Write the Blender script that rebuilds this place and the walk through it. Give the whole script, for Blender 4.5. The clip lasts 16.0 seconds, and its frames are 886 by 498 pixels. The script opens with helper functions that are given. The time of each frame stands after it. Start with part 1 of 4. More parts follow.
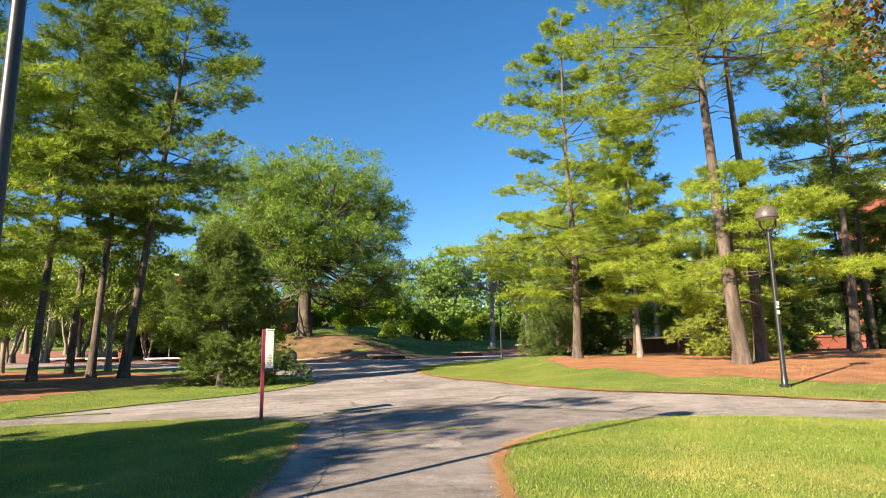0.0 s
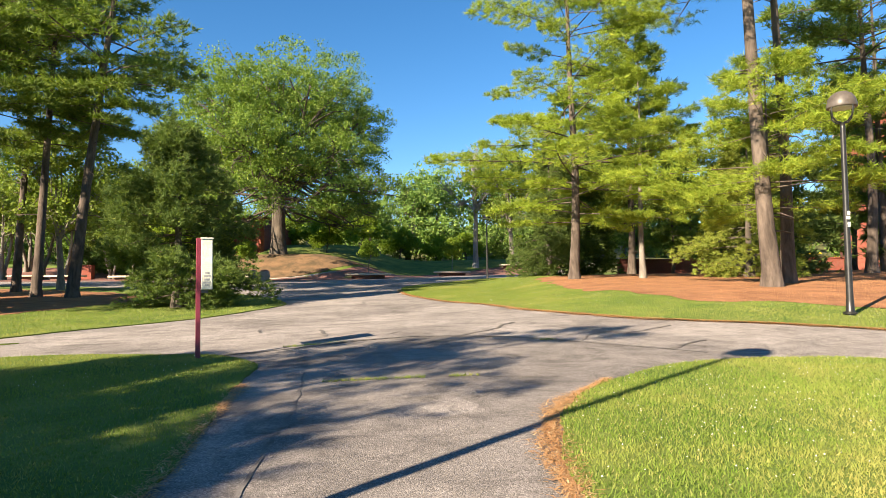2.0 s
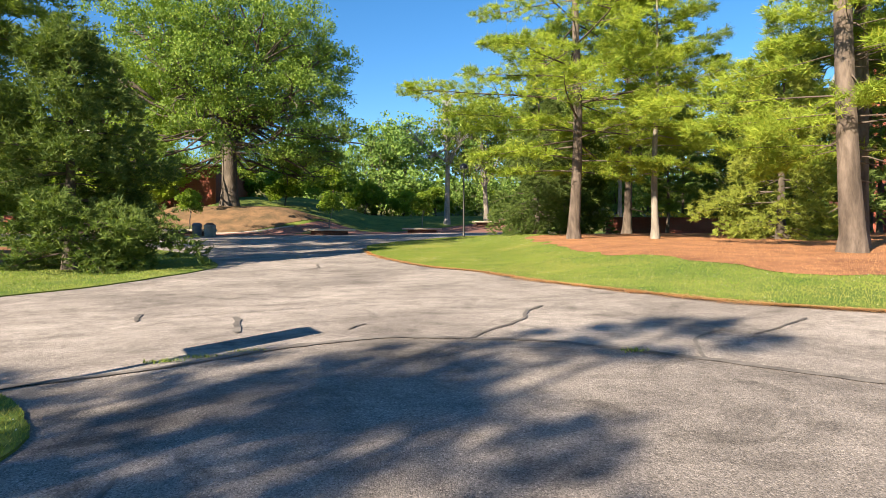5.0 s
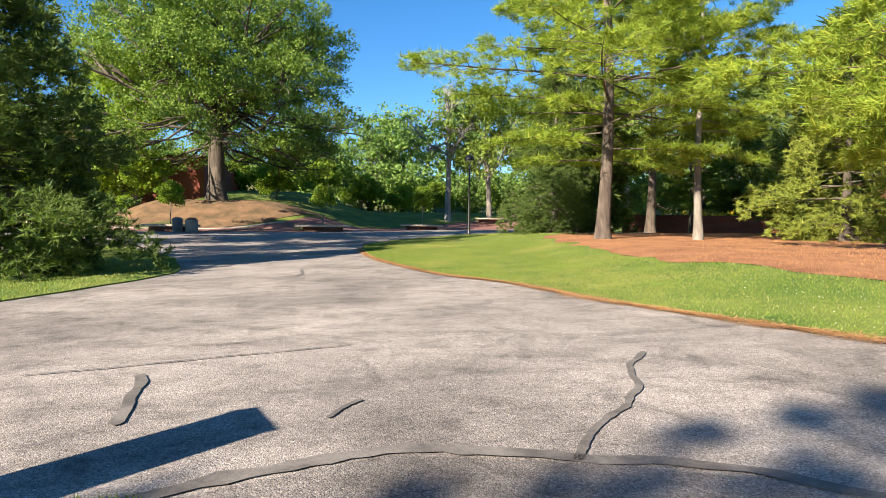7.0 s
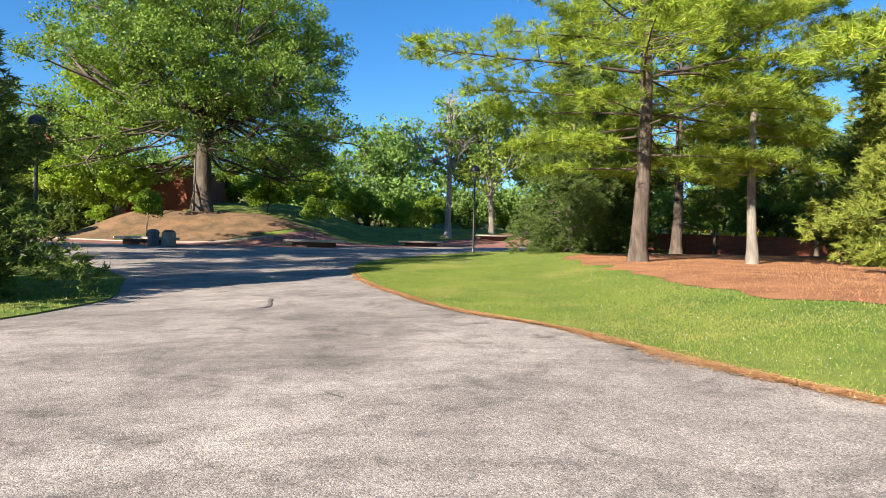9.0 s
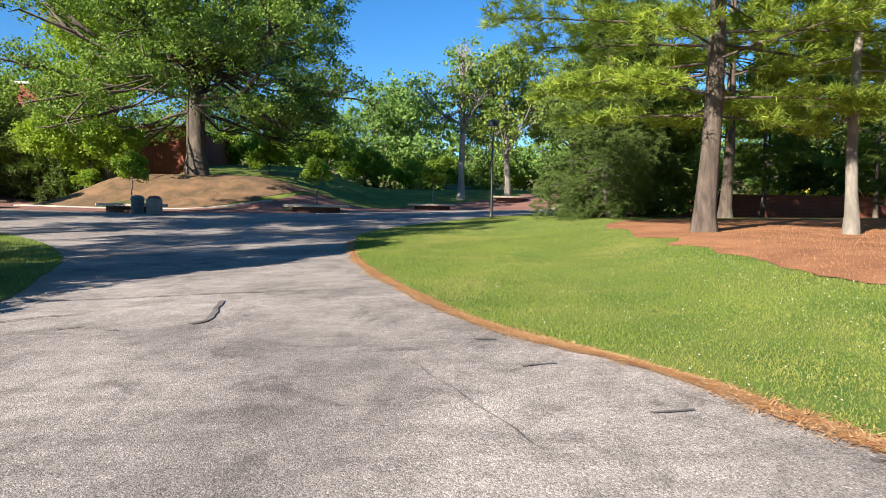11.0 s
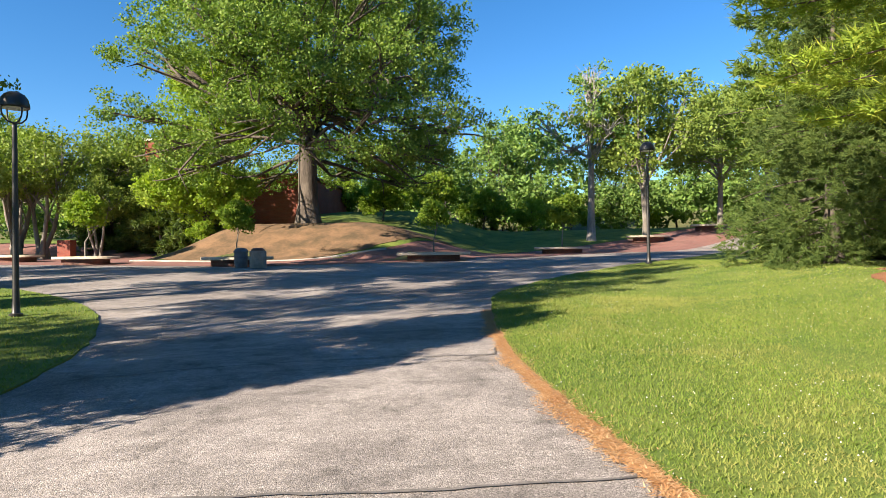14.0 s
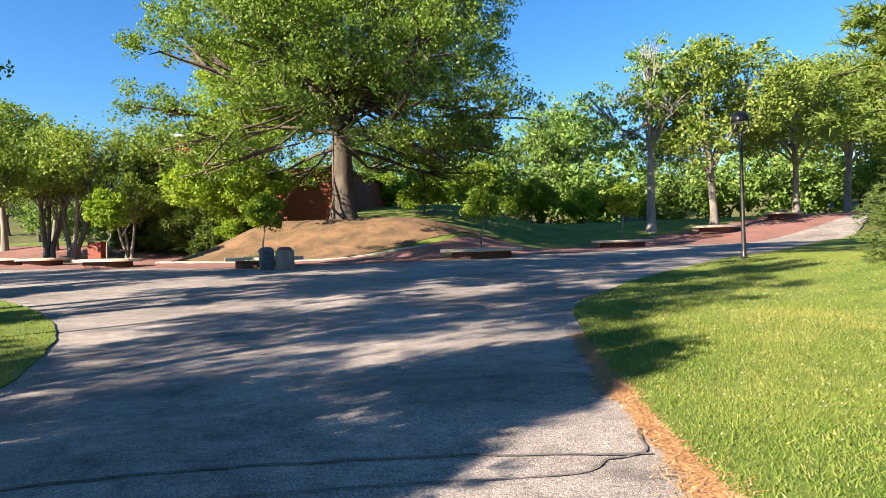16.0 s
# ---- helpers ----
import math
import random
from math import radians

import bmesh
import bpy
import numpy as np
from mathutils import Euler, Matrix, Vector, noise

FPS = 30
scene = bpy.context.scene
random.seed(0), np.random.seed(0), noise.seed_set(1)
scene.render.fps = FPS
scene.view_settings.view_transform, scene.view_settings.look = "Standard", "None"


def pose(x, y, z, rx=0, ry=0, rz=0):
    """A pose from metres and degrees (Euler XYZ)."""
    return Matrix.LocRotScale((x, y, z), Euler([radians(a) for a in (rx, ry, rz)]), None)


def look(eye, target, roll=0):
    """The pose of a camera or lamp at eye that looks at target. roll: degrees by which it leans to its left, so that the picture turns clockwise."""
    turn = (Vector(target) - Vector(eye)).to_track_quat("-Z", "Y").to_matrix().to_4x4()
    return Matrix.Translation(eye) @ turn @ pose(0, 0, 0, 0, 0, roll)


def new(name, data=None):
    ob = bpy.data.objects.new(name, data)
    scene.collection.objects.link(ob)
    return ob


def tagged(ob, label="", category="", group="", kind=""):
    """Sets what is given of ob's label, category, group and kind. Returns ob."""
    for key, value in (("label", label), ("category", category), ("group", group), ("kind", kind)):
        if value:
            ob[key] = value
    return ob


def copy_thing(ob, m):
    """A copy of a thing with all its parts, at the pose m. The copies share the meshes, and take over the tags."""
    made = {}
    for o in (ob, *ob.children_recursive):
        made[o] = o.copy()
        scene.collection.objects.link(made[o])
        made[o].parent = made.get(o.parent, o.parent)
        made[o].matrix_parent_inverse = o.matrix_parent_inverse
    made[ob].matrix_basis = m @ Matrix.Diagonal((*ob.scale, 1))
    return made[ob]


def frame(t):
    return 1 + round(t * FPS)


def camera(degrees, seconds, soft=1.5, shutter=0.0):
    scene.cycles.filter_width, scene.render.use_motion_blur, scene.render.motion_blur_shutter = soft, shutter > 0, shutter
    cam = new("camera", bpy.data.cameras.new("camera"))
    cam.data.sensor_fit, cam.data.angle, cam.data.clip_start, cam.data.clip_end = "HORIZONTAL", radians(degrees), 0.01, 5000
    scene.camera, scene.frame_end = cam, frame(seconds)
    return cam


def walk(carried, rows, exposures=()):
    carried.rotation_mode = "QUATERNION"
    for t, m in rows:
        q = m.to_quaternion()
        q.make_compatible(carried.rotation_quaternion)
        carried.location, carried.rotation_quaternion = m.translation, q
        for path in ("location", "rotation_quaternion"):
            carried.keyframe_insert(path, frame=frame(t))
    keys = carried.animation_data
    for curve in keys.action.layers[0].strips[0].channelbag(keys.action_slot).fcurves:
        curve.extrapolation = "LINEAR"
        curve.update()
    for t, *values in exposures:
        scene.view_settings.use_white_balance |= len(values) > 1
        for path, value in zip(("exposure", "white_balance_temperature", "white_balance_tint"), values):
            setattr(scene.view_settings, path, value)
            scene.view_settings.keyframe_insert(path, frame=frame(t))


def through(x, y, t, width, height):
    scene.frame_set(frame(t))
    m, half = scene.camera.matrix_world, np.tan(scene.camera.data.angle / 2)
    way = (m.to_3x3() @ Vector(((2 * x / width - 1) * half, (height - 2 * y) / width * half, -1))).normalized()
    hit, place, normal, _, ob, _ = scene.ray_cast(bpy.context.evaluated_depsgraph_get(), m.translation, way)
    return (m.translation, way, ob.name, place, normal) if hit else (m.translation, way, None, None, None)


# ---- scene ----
cam = camera(70.6, 16.0, 0.6, 0.1)
EXPOSURES = [(0.0, 1.66, 7700, 13), (4.0, 1.68, 7600, 13), (7.0, 1.6, 6900, 12), (8.5, 1.56, 6750, 12), (11.0, 1.42, 6450, 12), (12.5, 1.5, 6550, 12), (14.5, 1.65, 7000, 14), (16.0, 1.82, 7050, 16)]
METRES, EYE, TILT, LEAN, TURN = 28.3, 1.5, 0.0, 0.0, 0.0
ROWS = [
    (0.0, 0.0, 0.0, 0.0, 0.16, 10.15, 0.89),
    (0.5, -0.0022, 0.029, 0.0002, -0.24, 6.88, 1.27),
    (1.0, -0.0061, 0.06, 0.0003, -0.27, 4.8, 1.13),
    (1.5, -0.0075, 0.0908, 0.0008, -1.6, 3.12, 1.24),
    (2.0, -0.0102, 0.1223, 0.0005, -1.78, 2.88, 0.56),
    (2.5, -0.0119, 0.1544, 0.0015, -2.08, 2.48, 0.38),
    (3.0, -0.0128, 0.1859, 0.002, -4.13, 2.45, 0.66),
    (3.5, -0.014, 0.2162, 0.0017, -4.77, 1.81, 0.38),
    (4.0, -0.0151, 0.2448, 0.0004, -4.8, -0.19, 0.18),
    (6.5, -0.0206, 0.4002, 0.0045, -5.27, -1.28, -0.63),
    (7.0, -0.0218, 0.4305, 0.0044, -5.29, -1.36, -0.63),
    (7.5, -0.0225, 0.4628, 0.0058, -5.04, -1.73, -1.39),
    (8.0, -0.0243, 0.4946, 0.0073, -4.82, 0.09, -0.97),
    (8.5, -0.023, 0.523, 0.0064, -5.61, 0.56, -1.42),
    (11.0, -0.0148, 0.678, 0.0154, -4.57, -3.51, -0.81),
    (11.5, -0.0168, 0.7098, 0.0175, -2.38, -3.27, -0.56),
    (12.0, -0.0216, 0.7416, 0.0193, -0.39, -1.78, 0.24),
    (12.5, -0.0261, 0.7726, 0.0204, 2.33, -0.72, 0.06),
    (13.0, -0.0316, 0.8037, 0.0215, 3.95, -0.08, 0.85),
    (13.5, -0.0358, 0.8361, 0.0228, 4.62, 0.44, 1.05),
    (14.0, -0.0413, 0.8654, 0.0233, 5.8, 0.33, 0.71),
    (14.5, -0.0464, 0.8965, 0.0232, 7.37, -0.41, 0.15),
    (15.0, -0.0527, 0.9271, 0.0232, 8.06, -0.45, 0.12),
    (15.5, -0.0592, 0.9589, 0.0243, 8.5, -1.42, 0.3),
    (16.0, -0.0672, 0.9933, 0.0255, 9.58, -0.03, 1.65),
]
walk(cam, [(t, pose(0, 0, EYE, TILT, LEAN, TURN) @ pose(METRES * x, METRES * y, METRES * z, 90 + pitch, roll, yaw)) for t, x, y, z, yaw, pitch, roll in ROWS], EXPOSURES)

# ---- light and air ----
SUN_TO = Vector((-0.632, -0.615, 0.470)).normalized()
world = bpy.data.worlds.new("world")
scene.world = world
world.use_nodes = True
_wn = world.node_tree.nodes
_sky = _wn.new("ShaderNodeTexSky")
_sky.sky_type = "NISHITA"
_sky.sun_disc = False
_sky.sun_elevation = math.asin(SUN_TO.z)
_sky.sun_rotation = math.atan2(SUN_TO.x, SUN_TO.y)
_sky.air_density, _sky.dust_density, _sky.ozone_density = 1.0, 0.0, 6.0
_hs = _wn.new("ShaderNodeHueSaturation")
_hs.inputs["Saturation"].default_value = 1.2
world.node_tree.links.new(_sky.outputs[0], _hs.inputs["Color"])
world.node_tree.links.new(_hs.outputs[0], _wn["Background"].inputs[0])
_wn["Background"].inputs[1].default_value = 0.070
sun = new("sun", bpy.data.lights.new("sun", "SUN"))
sun.data.energy, sun.data.angle, sun.data.color = 5.0, radians(0.5), (1.0, 0.92, 0.78)
sun.matrix_world = look(SUN_TO * 100, (0, 0, 0))

# ---- materials ----


class Nodes:
    """A small node builder for one material."""

    def __init__(self, name):
        self.m = bpy.data.materials.new(name)
        self.m.use_nodes = True
        self.t = self.m.node_tree
        self.b = self.t.nodes["Principled BSDF"]
        self.out = self.t.nodes["Material Output"]

    def add(self, kind, **sockets):
        n = self.t.nodes.new(kind)
        for k, v in sockets.items():
            self.put(n, k, v)
        return n

    def put(self, n, k, v):
        s = n.inputs[int(k[1:]) if k[0] == "i" and k[1:].isdigit() else k.replace("_", " ")]
        if isinstance(v, bpy.types.NodeSocket):
            self.t.links.new(v, s)
        else:
            s.default_value = v

    def coord(self, world_space=True):
        if world_space:
            return self.add("ShaderNodeNewGeometry").outputs["Position"]
        return self.add("ShaderNodeTexCoord").outputs["Object"]

    def noise(self, co, scale, detail=4.0, rough=0.6, distort=0.0):
        return self.add("ShaderNodeTexNoise", Vector=co, Scale=scale, Detail=detail, Roughness=rough, Distortion=distort).outputs["Fac"]

    def ramp(self, fac, stops):
        n = self.add("ShaderNodeValToRGB", Fac=fac)
        e = n.color_ramp.elements
        while len(e) < len(stops):
            e.new(0.5)
        for k, (p, c) in enumerate(stops):
            e[k].position = p
            e[k].color = (*c, 1) if not isinstance(c, float) else (c, c, c, 1)
        return n.outputs["Color"]

    def mix(self, fac, a, b, mode="MIX"):
        n = self.t.nodes.new("ShaderNodeMix")
        n.data_type, n.blend_type = "RGBA", mode
        for idx, v in ((0, fac), (6, a), (7, b)):
            if isinstance(v, bpy.types.NodeSocket):
                self.t.links.new(v, n.inputs[idx])
            elif idx == 0:
                n.inputs[0].default_value = v
            else:
                n.inputs[idx].default_value = (*v, 1)
        return n.outputs[2]

    def bump(self, height, strength, dist):
        return self.add("ShaderNodeBump", Height=height, Strength=strength, Distance=dist).outputs["Normal"]

    def done(self, color, rough=0.9, normal=None, metal=0.0, spec=0.3):
        self.put(self.b, "Base_Color", color if isinstance(color, bpy.types.NodeSocket) else (*color, 1))
        self.put(self.b, "Roughness", rough)
        self.put(self.b, "Metallic", metal)
        self.b.inputs["Specular IOR Level"].default_value = spec
        if normal is not None:
            self.put(self.b, "Normal", normal)
        return self.m


def asphalt_mat(name, dark, light, joint=0.75):
    n = Nodes(name)
    co = n.coord()
    big = n.noise(co, 0.35, 5, 0.65, 0.6)
    mid = n.noise(co, 3.0, 5, 0.7)
    v = n.add("ShaderNodeTexVoronoi", Vector=co, Scale=105.0)
    grit = v.outputs["Distance"]
    stone = n.add("ShaderNodeSeparateColor", i0=v.outputs["Color"]).outputs[0]
    pebble = n.ramp(stone, [(0.0, 0.4), (0.4, 0.85), (0.8, 1.1), (0.93, 1.35), (1.0, 1.75)])
    base = n.mix(n.ramp(big, [(0.34, 0.0), (0.66, 1.0)]), dark, light)
    base = n.mix(0.75, base, n.ramp(mid, [(0.28, 0.62), (0.5, 0.98), (0.75, 1.18)]), "MULTIPLY")
    base = n.mix(0.88, base, pebble, "MULTIPLY")
    stain = n.ramp(n.noise(co, 1.15, 7, 0.72, 1.4), [(0.5, 1.0), (0.58, 0.78), (0.68, 0.4)])
    base = n.mix(joint, base, stain, "MULTIPLY")
    drag = n.add("ShaderNodeMapping", Vector=co, Rotation=(0, 0, 0.5), Scale=(0.55, 2.6, 1)).outputs[0]
    smear = n.ramp(n.noise(drag, 1.1, 6, 0.72, 0.8), [(0.5, 1.0), (0.62, 0.62), (0.8, 0.5)])
    base = n.mix(0.45, base, smear, "MULTIPLY")
    scuff = n.ramp(n.noise(co, 7.0, 6, 0.8), [(0.6, 1.0), (0.74, 0.62)])
    base = n.mix(0.7, base, scuff, "MULTIPLY")
    h = n.mix(0.3, n.ramp(grit, [(0.0, 1.0), (0.6, 0.0)]), n.noise(co, 30, 4))
    return n.done(base, 0.93, n.bump(h, 0.6, 0.008), spec=0.25)


def two_tone(name, c1, c2, s1, s2, rough=0.9, bump=0.3, dist=0.02, stretch=(1, 1, 1), world_space=True, spec=0.3, metal=0.0):
    n = Nodes(name)
    co = n.add("ShaderNodeMapping", Vector=n.coord(world_space), Scale=stretch).outputs[0]
    a, b = n.noise(co, s1, 5, 0.65, 0.4), n.noise(co, s2, 6, 0.7)
    base = n.mix(n.ramp(a, [(0.35, 0.0), (0.65, 1.0)]), c1, c2)
    base = n.mix(0.7, base, n.ramp(b, [(0.25, 0.55), (0.55, 1.0), (0.8, 1.3)]), "MULTIPLY")
    return n.done(base, rough, n.bump(b, bump, dist), metal, spec)


def leaf_mat(name, dark, light, yellow, through=0.35, gloss=0.45, odd=0.9, dry=0.0):
    """Thin leaves: each leaf of its own tint, some light coming through."""
    n = Nodes(name)
    rnd = n.add("ShaderNodeNewGeometry").outputs["Random Per Island"]
    own = n.add("ShaderNodeObjectInfo").outputs["Random"]
    clump = n.noise(n.coord(False), 0.55, 3, 0.6)
    base = n.mix(n.ramp(clump, [(0.3, 0.0), (0.7, 1.0)]), dark, light)
    base = n.mix(n.ramp(rnd, [(0.0, 0.0), (odd, 0.35), (1.0, 1.0)]), base, yellow)
    if dry:
        patch = n.ramp(n.noise(n.coord(), 0.45, 5, 0.7, 0.5), [(0.5, 0.0), (0.72, dry)])
        base = n.mix(patch, base, (0.40, 0.34, 0.12))
    base = n.mix(0.5, base, n.ramp(own, [(0.0, 0.75), (1.0, 1.15)]), "MULTIPLY")
    n.done(base, gloss + 0.15, spec=0.18)
    tr = n.add("ShaderNodeBsdfTranslucent", Color=n.mix(1.0, base, (1.25, 1.35, 0.55), "MULTIPLY"))
    mx = n.add("ShaderNodeMixShader", Fac=through)
    n.t.links.new(n.b.outputs[0], mx.inputs[1])
    n.t.links.new(tr.outputs[0], mx.inputs[2])
    n.t.links.new(mx.outputs[0], n.out.inputs["Surface"])
    return n.m


def brick_mat(name, c1, c2, mortar, scale, rough=0.9):
    n = Nodes(name)
    co = n.coord(False)
    sx = n.add("ShaderNodeSeparateXYZ", Vector=co)
    s = n.t.nodes.new("ShaderNodeMath")
    n.t.links.new(sx.outputs[0], s.inputs[0])
    n.t.links.new(sx.outputs[1], s.inputs[1])
    s.operation = "ADD"
    uv = n.add("ShaderNodeCombineXYZ", X=s.outputs[0], Y=sx.outputs[2])
    br = n.add("ShaderNodeTexBrick", Vector=uv.outputs[0], Color1=(*c1, 1), Color2=(*c2, 1), Mortar=(*mortar, 1), Scale=scale, Mortar_Size=0.012)
    br.inputs["Brick Width"].default_value, br.inputs["Row Height"].default_value = 0.22, 0.075
    wear = n.ramp(n.noise(co, 0.6, 5, 0.7), [(0.3, 0.72), (0.7, 1.12)])
    return n.done(n.mix(0.8, br.outputs[0], wear, "MULTIPLY"), rough, n.bump(br.outputs["Fac"], -0.4, 0.01))


def paver_mat(name, c1, c2, mortar):
    n = Nodes(name)
    co = n.coord()
    br = n.add("ShaderNodeTexBrick", Vector=co, Color1=(*c1, 1), Color2=(*c2, 1), Mortar=(*mortar, 1), Scale=1.0, Mortar_Size=0.006)
    br.inputs["Brick Width"].default_value, br.inputs["Row Height"].default_value = 0.2, 0.1
    wear = n.ramp(n.noise(co, 0.5, 5, 0.7), [(0.3, 0.65), (0.7, 1.2)])
    return n.done(n.mix(0.8, br.outputs[0], wear, "MULTIPLY"), 0.9, n.bump(br.outputs["Fac"], -0.3, 0.006))


M_ROAD = asphalt_mat("weathered_asphalt", (0.195, 0.171, 0.157), (0.385, 0.34, 0.311))
M_PATH = asphalt_mat("dark_asphalt", (0.15, 0.132, 0.122), (0.30, 0.264, 0.24), 0.85)
M_SEAL = two_tone("crack_sealant", (0.085, 0.076, 0.072), (0.19, 0.17, 0.155), 3, 40, 0.85, 0.2)
M_CONC = two_tone("pale_concrete", (0.3, 0.275, 0.24), (0.42, 0.385, 0.335), 1.2, 18, 0.9, 0.3)
M_TURF = two_tone("turf_soil", (0.062, 0.118, 0.015), (0.165, 0.20, 0.038), 0.7, 16, 1.0, 0.6, 0.03)
M_SOIL = two_tone("wood_land_soil", (0.06, 0.075, 0.02), (0.13, 0.12, 0.045), 0.3, 6, 1.0, 0.5, 0.05)
M_STRAW = two_tone("pine_straw", (0.20, 0.085, 0.042), (0.36, 0.165, 0.08), 0.9, 22, 1.0, 0.7, 0.03)
M_BANK = two_tone("bare_bank_soil", (0.09, 0.062, 0.034), (0.21, 0.122, 0.066), 0.8, 9, 1.0, 0.5, 0.04)
M_BARK = two_tone("pine_bark", (0.062, 0.047, 0.038), (0.165, 0.128, 0.105), 2.5, 11, 0.95, 0.9, 0.05, (1, 1, 0.28), False)
M_BARKD = two_tone("maple_bark", (0.065, 0.053, 0.043), (0.15, 0.122, 0.098), 2.5, 13, 0.95, 0.9, 0.05, (1, 1, 0.25), False)
M_BARKL = two_tone("pale_bark", (0.15, 0.13, 0.11), (0.28, 0.25, 0.21), 2.5, 13, 0.95, 0.6, 0.03, (1, 1, 0.3), False)
M_BARKG = two_tone("grey_dead_bark", (0.20, 0.185, 0.17), (0.34, 0.315, 0.29), 2.5, 13, 0.95, 0.6, 0.03, (1, 1, 0.3), False)
M_NEEDLE = leaf_mat("pine_needles", (0.100, 0.185, 0.026), (0.245, 0.345, 0.043), (0.48, 0.47, 0.07), 0.32, 0.5, 0.93)
# darker copy of pine_needles: the grove's shade is put into the colour
M_NEEDLE_SHADE = leaf_mat("shaded_pine_needles", (0.064, 0.122, 0.030), (0.152, 0.226, 0.044), (0.30, 0.34, 0.066), 0.34, 0.5, 0.95)
M_SPRUCE = leaf_mat("spruce_needles", (0.046, 0.092, 0.028), (0.108, 0.166, 0.043), (0.24, 0.28, 0.066), 0.3, 0.5, 0.95)
M_HEM = leaf_mat("hemlock_needles", (0.120, 0.170, 0.034), (0.240, 0.290, 0.055), (0.420, 0.420, 0.080), 0.3, 0.5, 0.95)
M_MAPLE = leaf_mat("maple_leaves", (0.074, 0.150, 0.030), (0.165, 0.275, 0.050), (0.34, 0.42, 0.085), 0.32, 0.42, 0.9)
M_LEAF = leaf_mat("wood_leaves", (0.064, 0.140, 0.036), (0.155, 0.262, 0.060), (0.30, 0.39, 0.10), 0.3, 0.45, 0.9)
M_LIME = leaf_mat("lime_green_leaves", (0.13, 0.225, 0.025), (0.22, 0.32, 0.04), (0.36, 0.42, 0.07), 0.42, 0.45, 0.9)
M_OLIVE = leaf_mat("olive_green_leaves", (0.095, 0.155, 0.032), (0.20, 0.275, 0.052), (0.34, 0.40, 0.09), 0.32, 0.45, 0.9)
M_RUST = leaf_mat("rusty_leaves", (0.07, 0.085, 0.024), (0.14, 0.115, 0.035), (0.34, 0.13, 0.05), 0.3, 0.45, 0.75)
M_GRASS = leaf_mat("grass_blades", (0.078, 0.162, 0.018), (0.165, 0.25, 0.034), (0.38, 0.35, 0.13), 0.3, 0.6, 0.84, 0.75)
M_CLOVER = two_tone("clover_heads", (0.62, 0.62, 0.52), (0.75, 0.74, 0.66), 8, 60, 0.9, 0.1)
M_LITTER = leaf_mat("fallen_needles", (0.36, 0.155, 0.06), (0.54, 0.28, 0.125), (0.72, 0.52, 0.29), 0.1, 0.7, 0.8)
M_LOOSE = leaf_mat("loose_straw", (0.20, 0.09, 0.04), (0.35, 0.165, 0.08), (0.50, 0.30, 0.15), 0.1, 0.7, 0.85)
M_BLACK = two_tone("black_painted_steel", (0.012, 0.012, 0.012), (0.03, 0.028, 0.026), 3, 40, 0.38, 0.05, 0.002, spec=0.5)
M_DOME = two_tone("dull_bronze_dome", (0.07, 0.055, 0.045), (0.12, 0.1, 0.085), 4, 40, 0.45, 0.05, 0.002, spec=0.5)
M_LENS = two_tone("opal_lens", (0.7, 0.7, 0.66), (0.8, 0.8, 0.76), 4, 30, 0.25, 0.02)
M_MAROON = two_tone("maroon_paint", (0.17, 0.018, 0.035), (0.25, 0.035, 0.06), 5, 50, 0.45, 0.06, 0.002, spec=0.5)
M_CREAM = two_tone("cream_panel", (0.72, 0.69, 0.55), (0.82, 0.8, 0.68), 4, 30, 0.5, 0.04, 0.002)
M_PRINT = two_tone("grey_print", (0.32, 0.32, 0.3), (0.45, 0.45, 0.42), 9, 40, 0.6, 0.02)
M_BRICK = brick_mat("red_brick", (0.29, 0.062, 0.038), (0.21, 0.042, 0.028), (0.22, 0.10, 0.075), 1.0)
M_PAVER = paver_mat("brick_pavers", (0.26, 0.115, 0.092), (0.19, 0.085, 0.072), (0.19, 0.14, 0.115))
M_SLAB = two_tone("timber_coloured_slab", (0.46, 0.38, 0.28), (0.58, 0.49, 0.37), 1.5, 16, 0.85, 0.25)
M_BASE = brick_mat("dark_brick_base", (0.16, 0.06, 0.045), (0.11, 0.045, 0.035), (0.14, 0.1, 0.08), 1.0)
M_BIN = two_tone("grey_bin_plastic", (0.10, 0.105, 0.115), (0.17, 0.175, 0.185), 3, 30, 0.55, 0.1, 0.004)
M_AGG = two_tone("exposed_aggregate", (0.24, 0.21, 0.175), (0.36, 0.32, 0.27), 4, 60, 0.9, 0.6, 0.01)
M_RIM = two_tone("brown_bin_rim", (0.12, 0.06, 0.05), (0.2, 0.1, 0.08), 4, 30, 0.5, 0.1)
M_GLASSD = two_tone("dark_window_glass", (0.02, 0.025, 0.03), (0.05, 0.055, 0.06), 0.6, 4, 0.08, 0.0, spec=0.8)
M_TRIM = two_tone("white_stone_trim", (0.6, 0.57, 0.52), (0.72, 0.69, 0.63), 1.2, 15, 0.8, 0.1)
M_TAN = two_tone("tan_render", (0.5, 0.4, 0.3), (0.58, 0.47, 0.36), 0.8, 12, 0.9, 0.2)
M_FLOWER = leaf_mat("yellow_flowers", (0.5, 0.4, 0.03), (0.6, 0.5, 0.05), (0.7, 0.6, 0.1), 0.3)
M_STICKER = two_tone("white_sticker", (0.65, 0.65, 0.62), (0.75, 0.75, 0.72), 8, 40, 0.6, 0.02)

# ---- helpers for meshes ----


def step(a, b, v):
    v = min(1.0, max(0.0, (v - a) / (b - a)))
    return v * v * (3 - 2 * v)


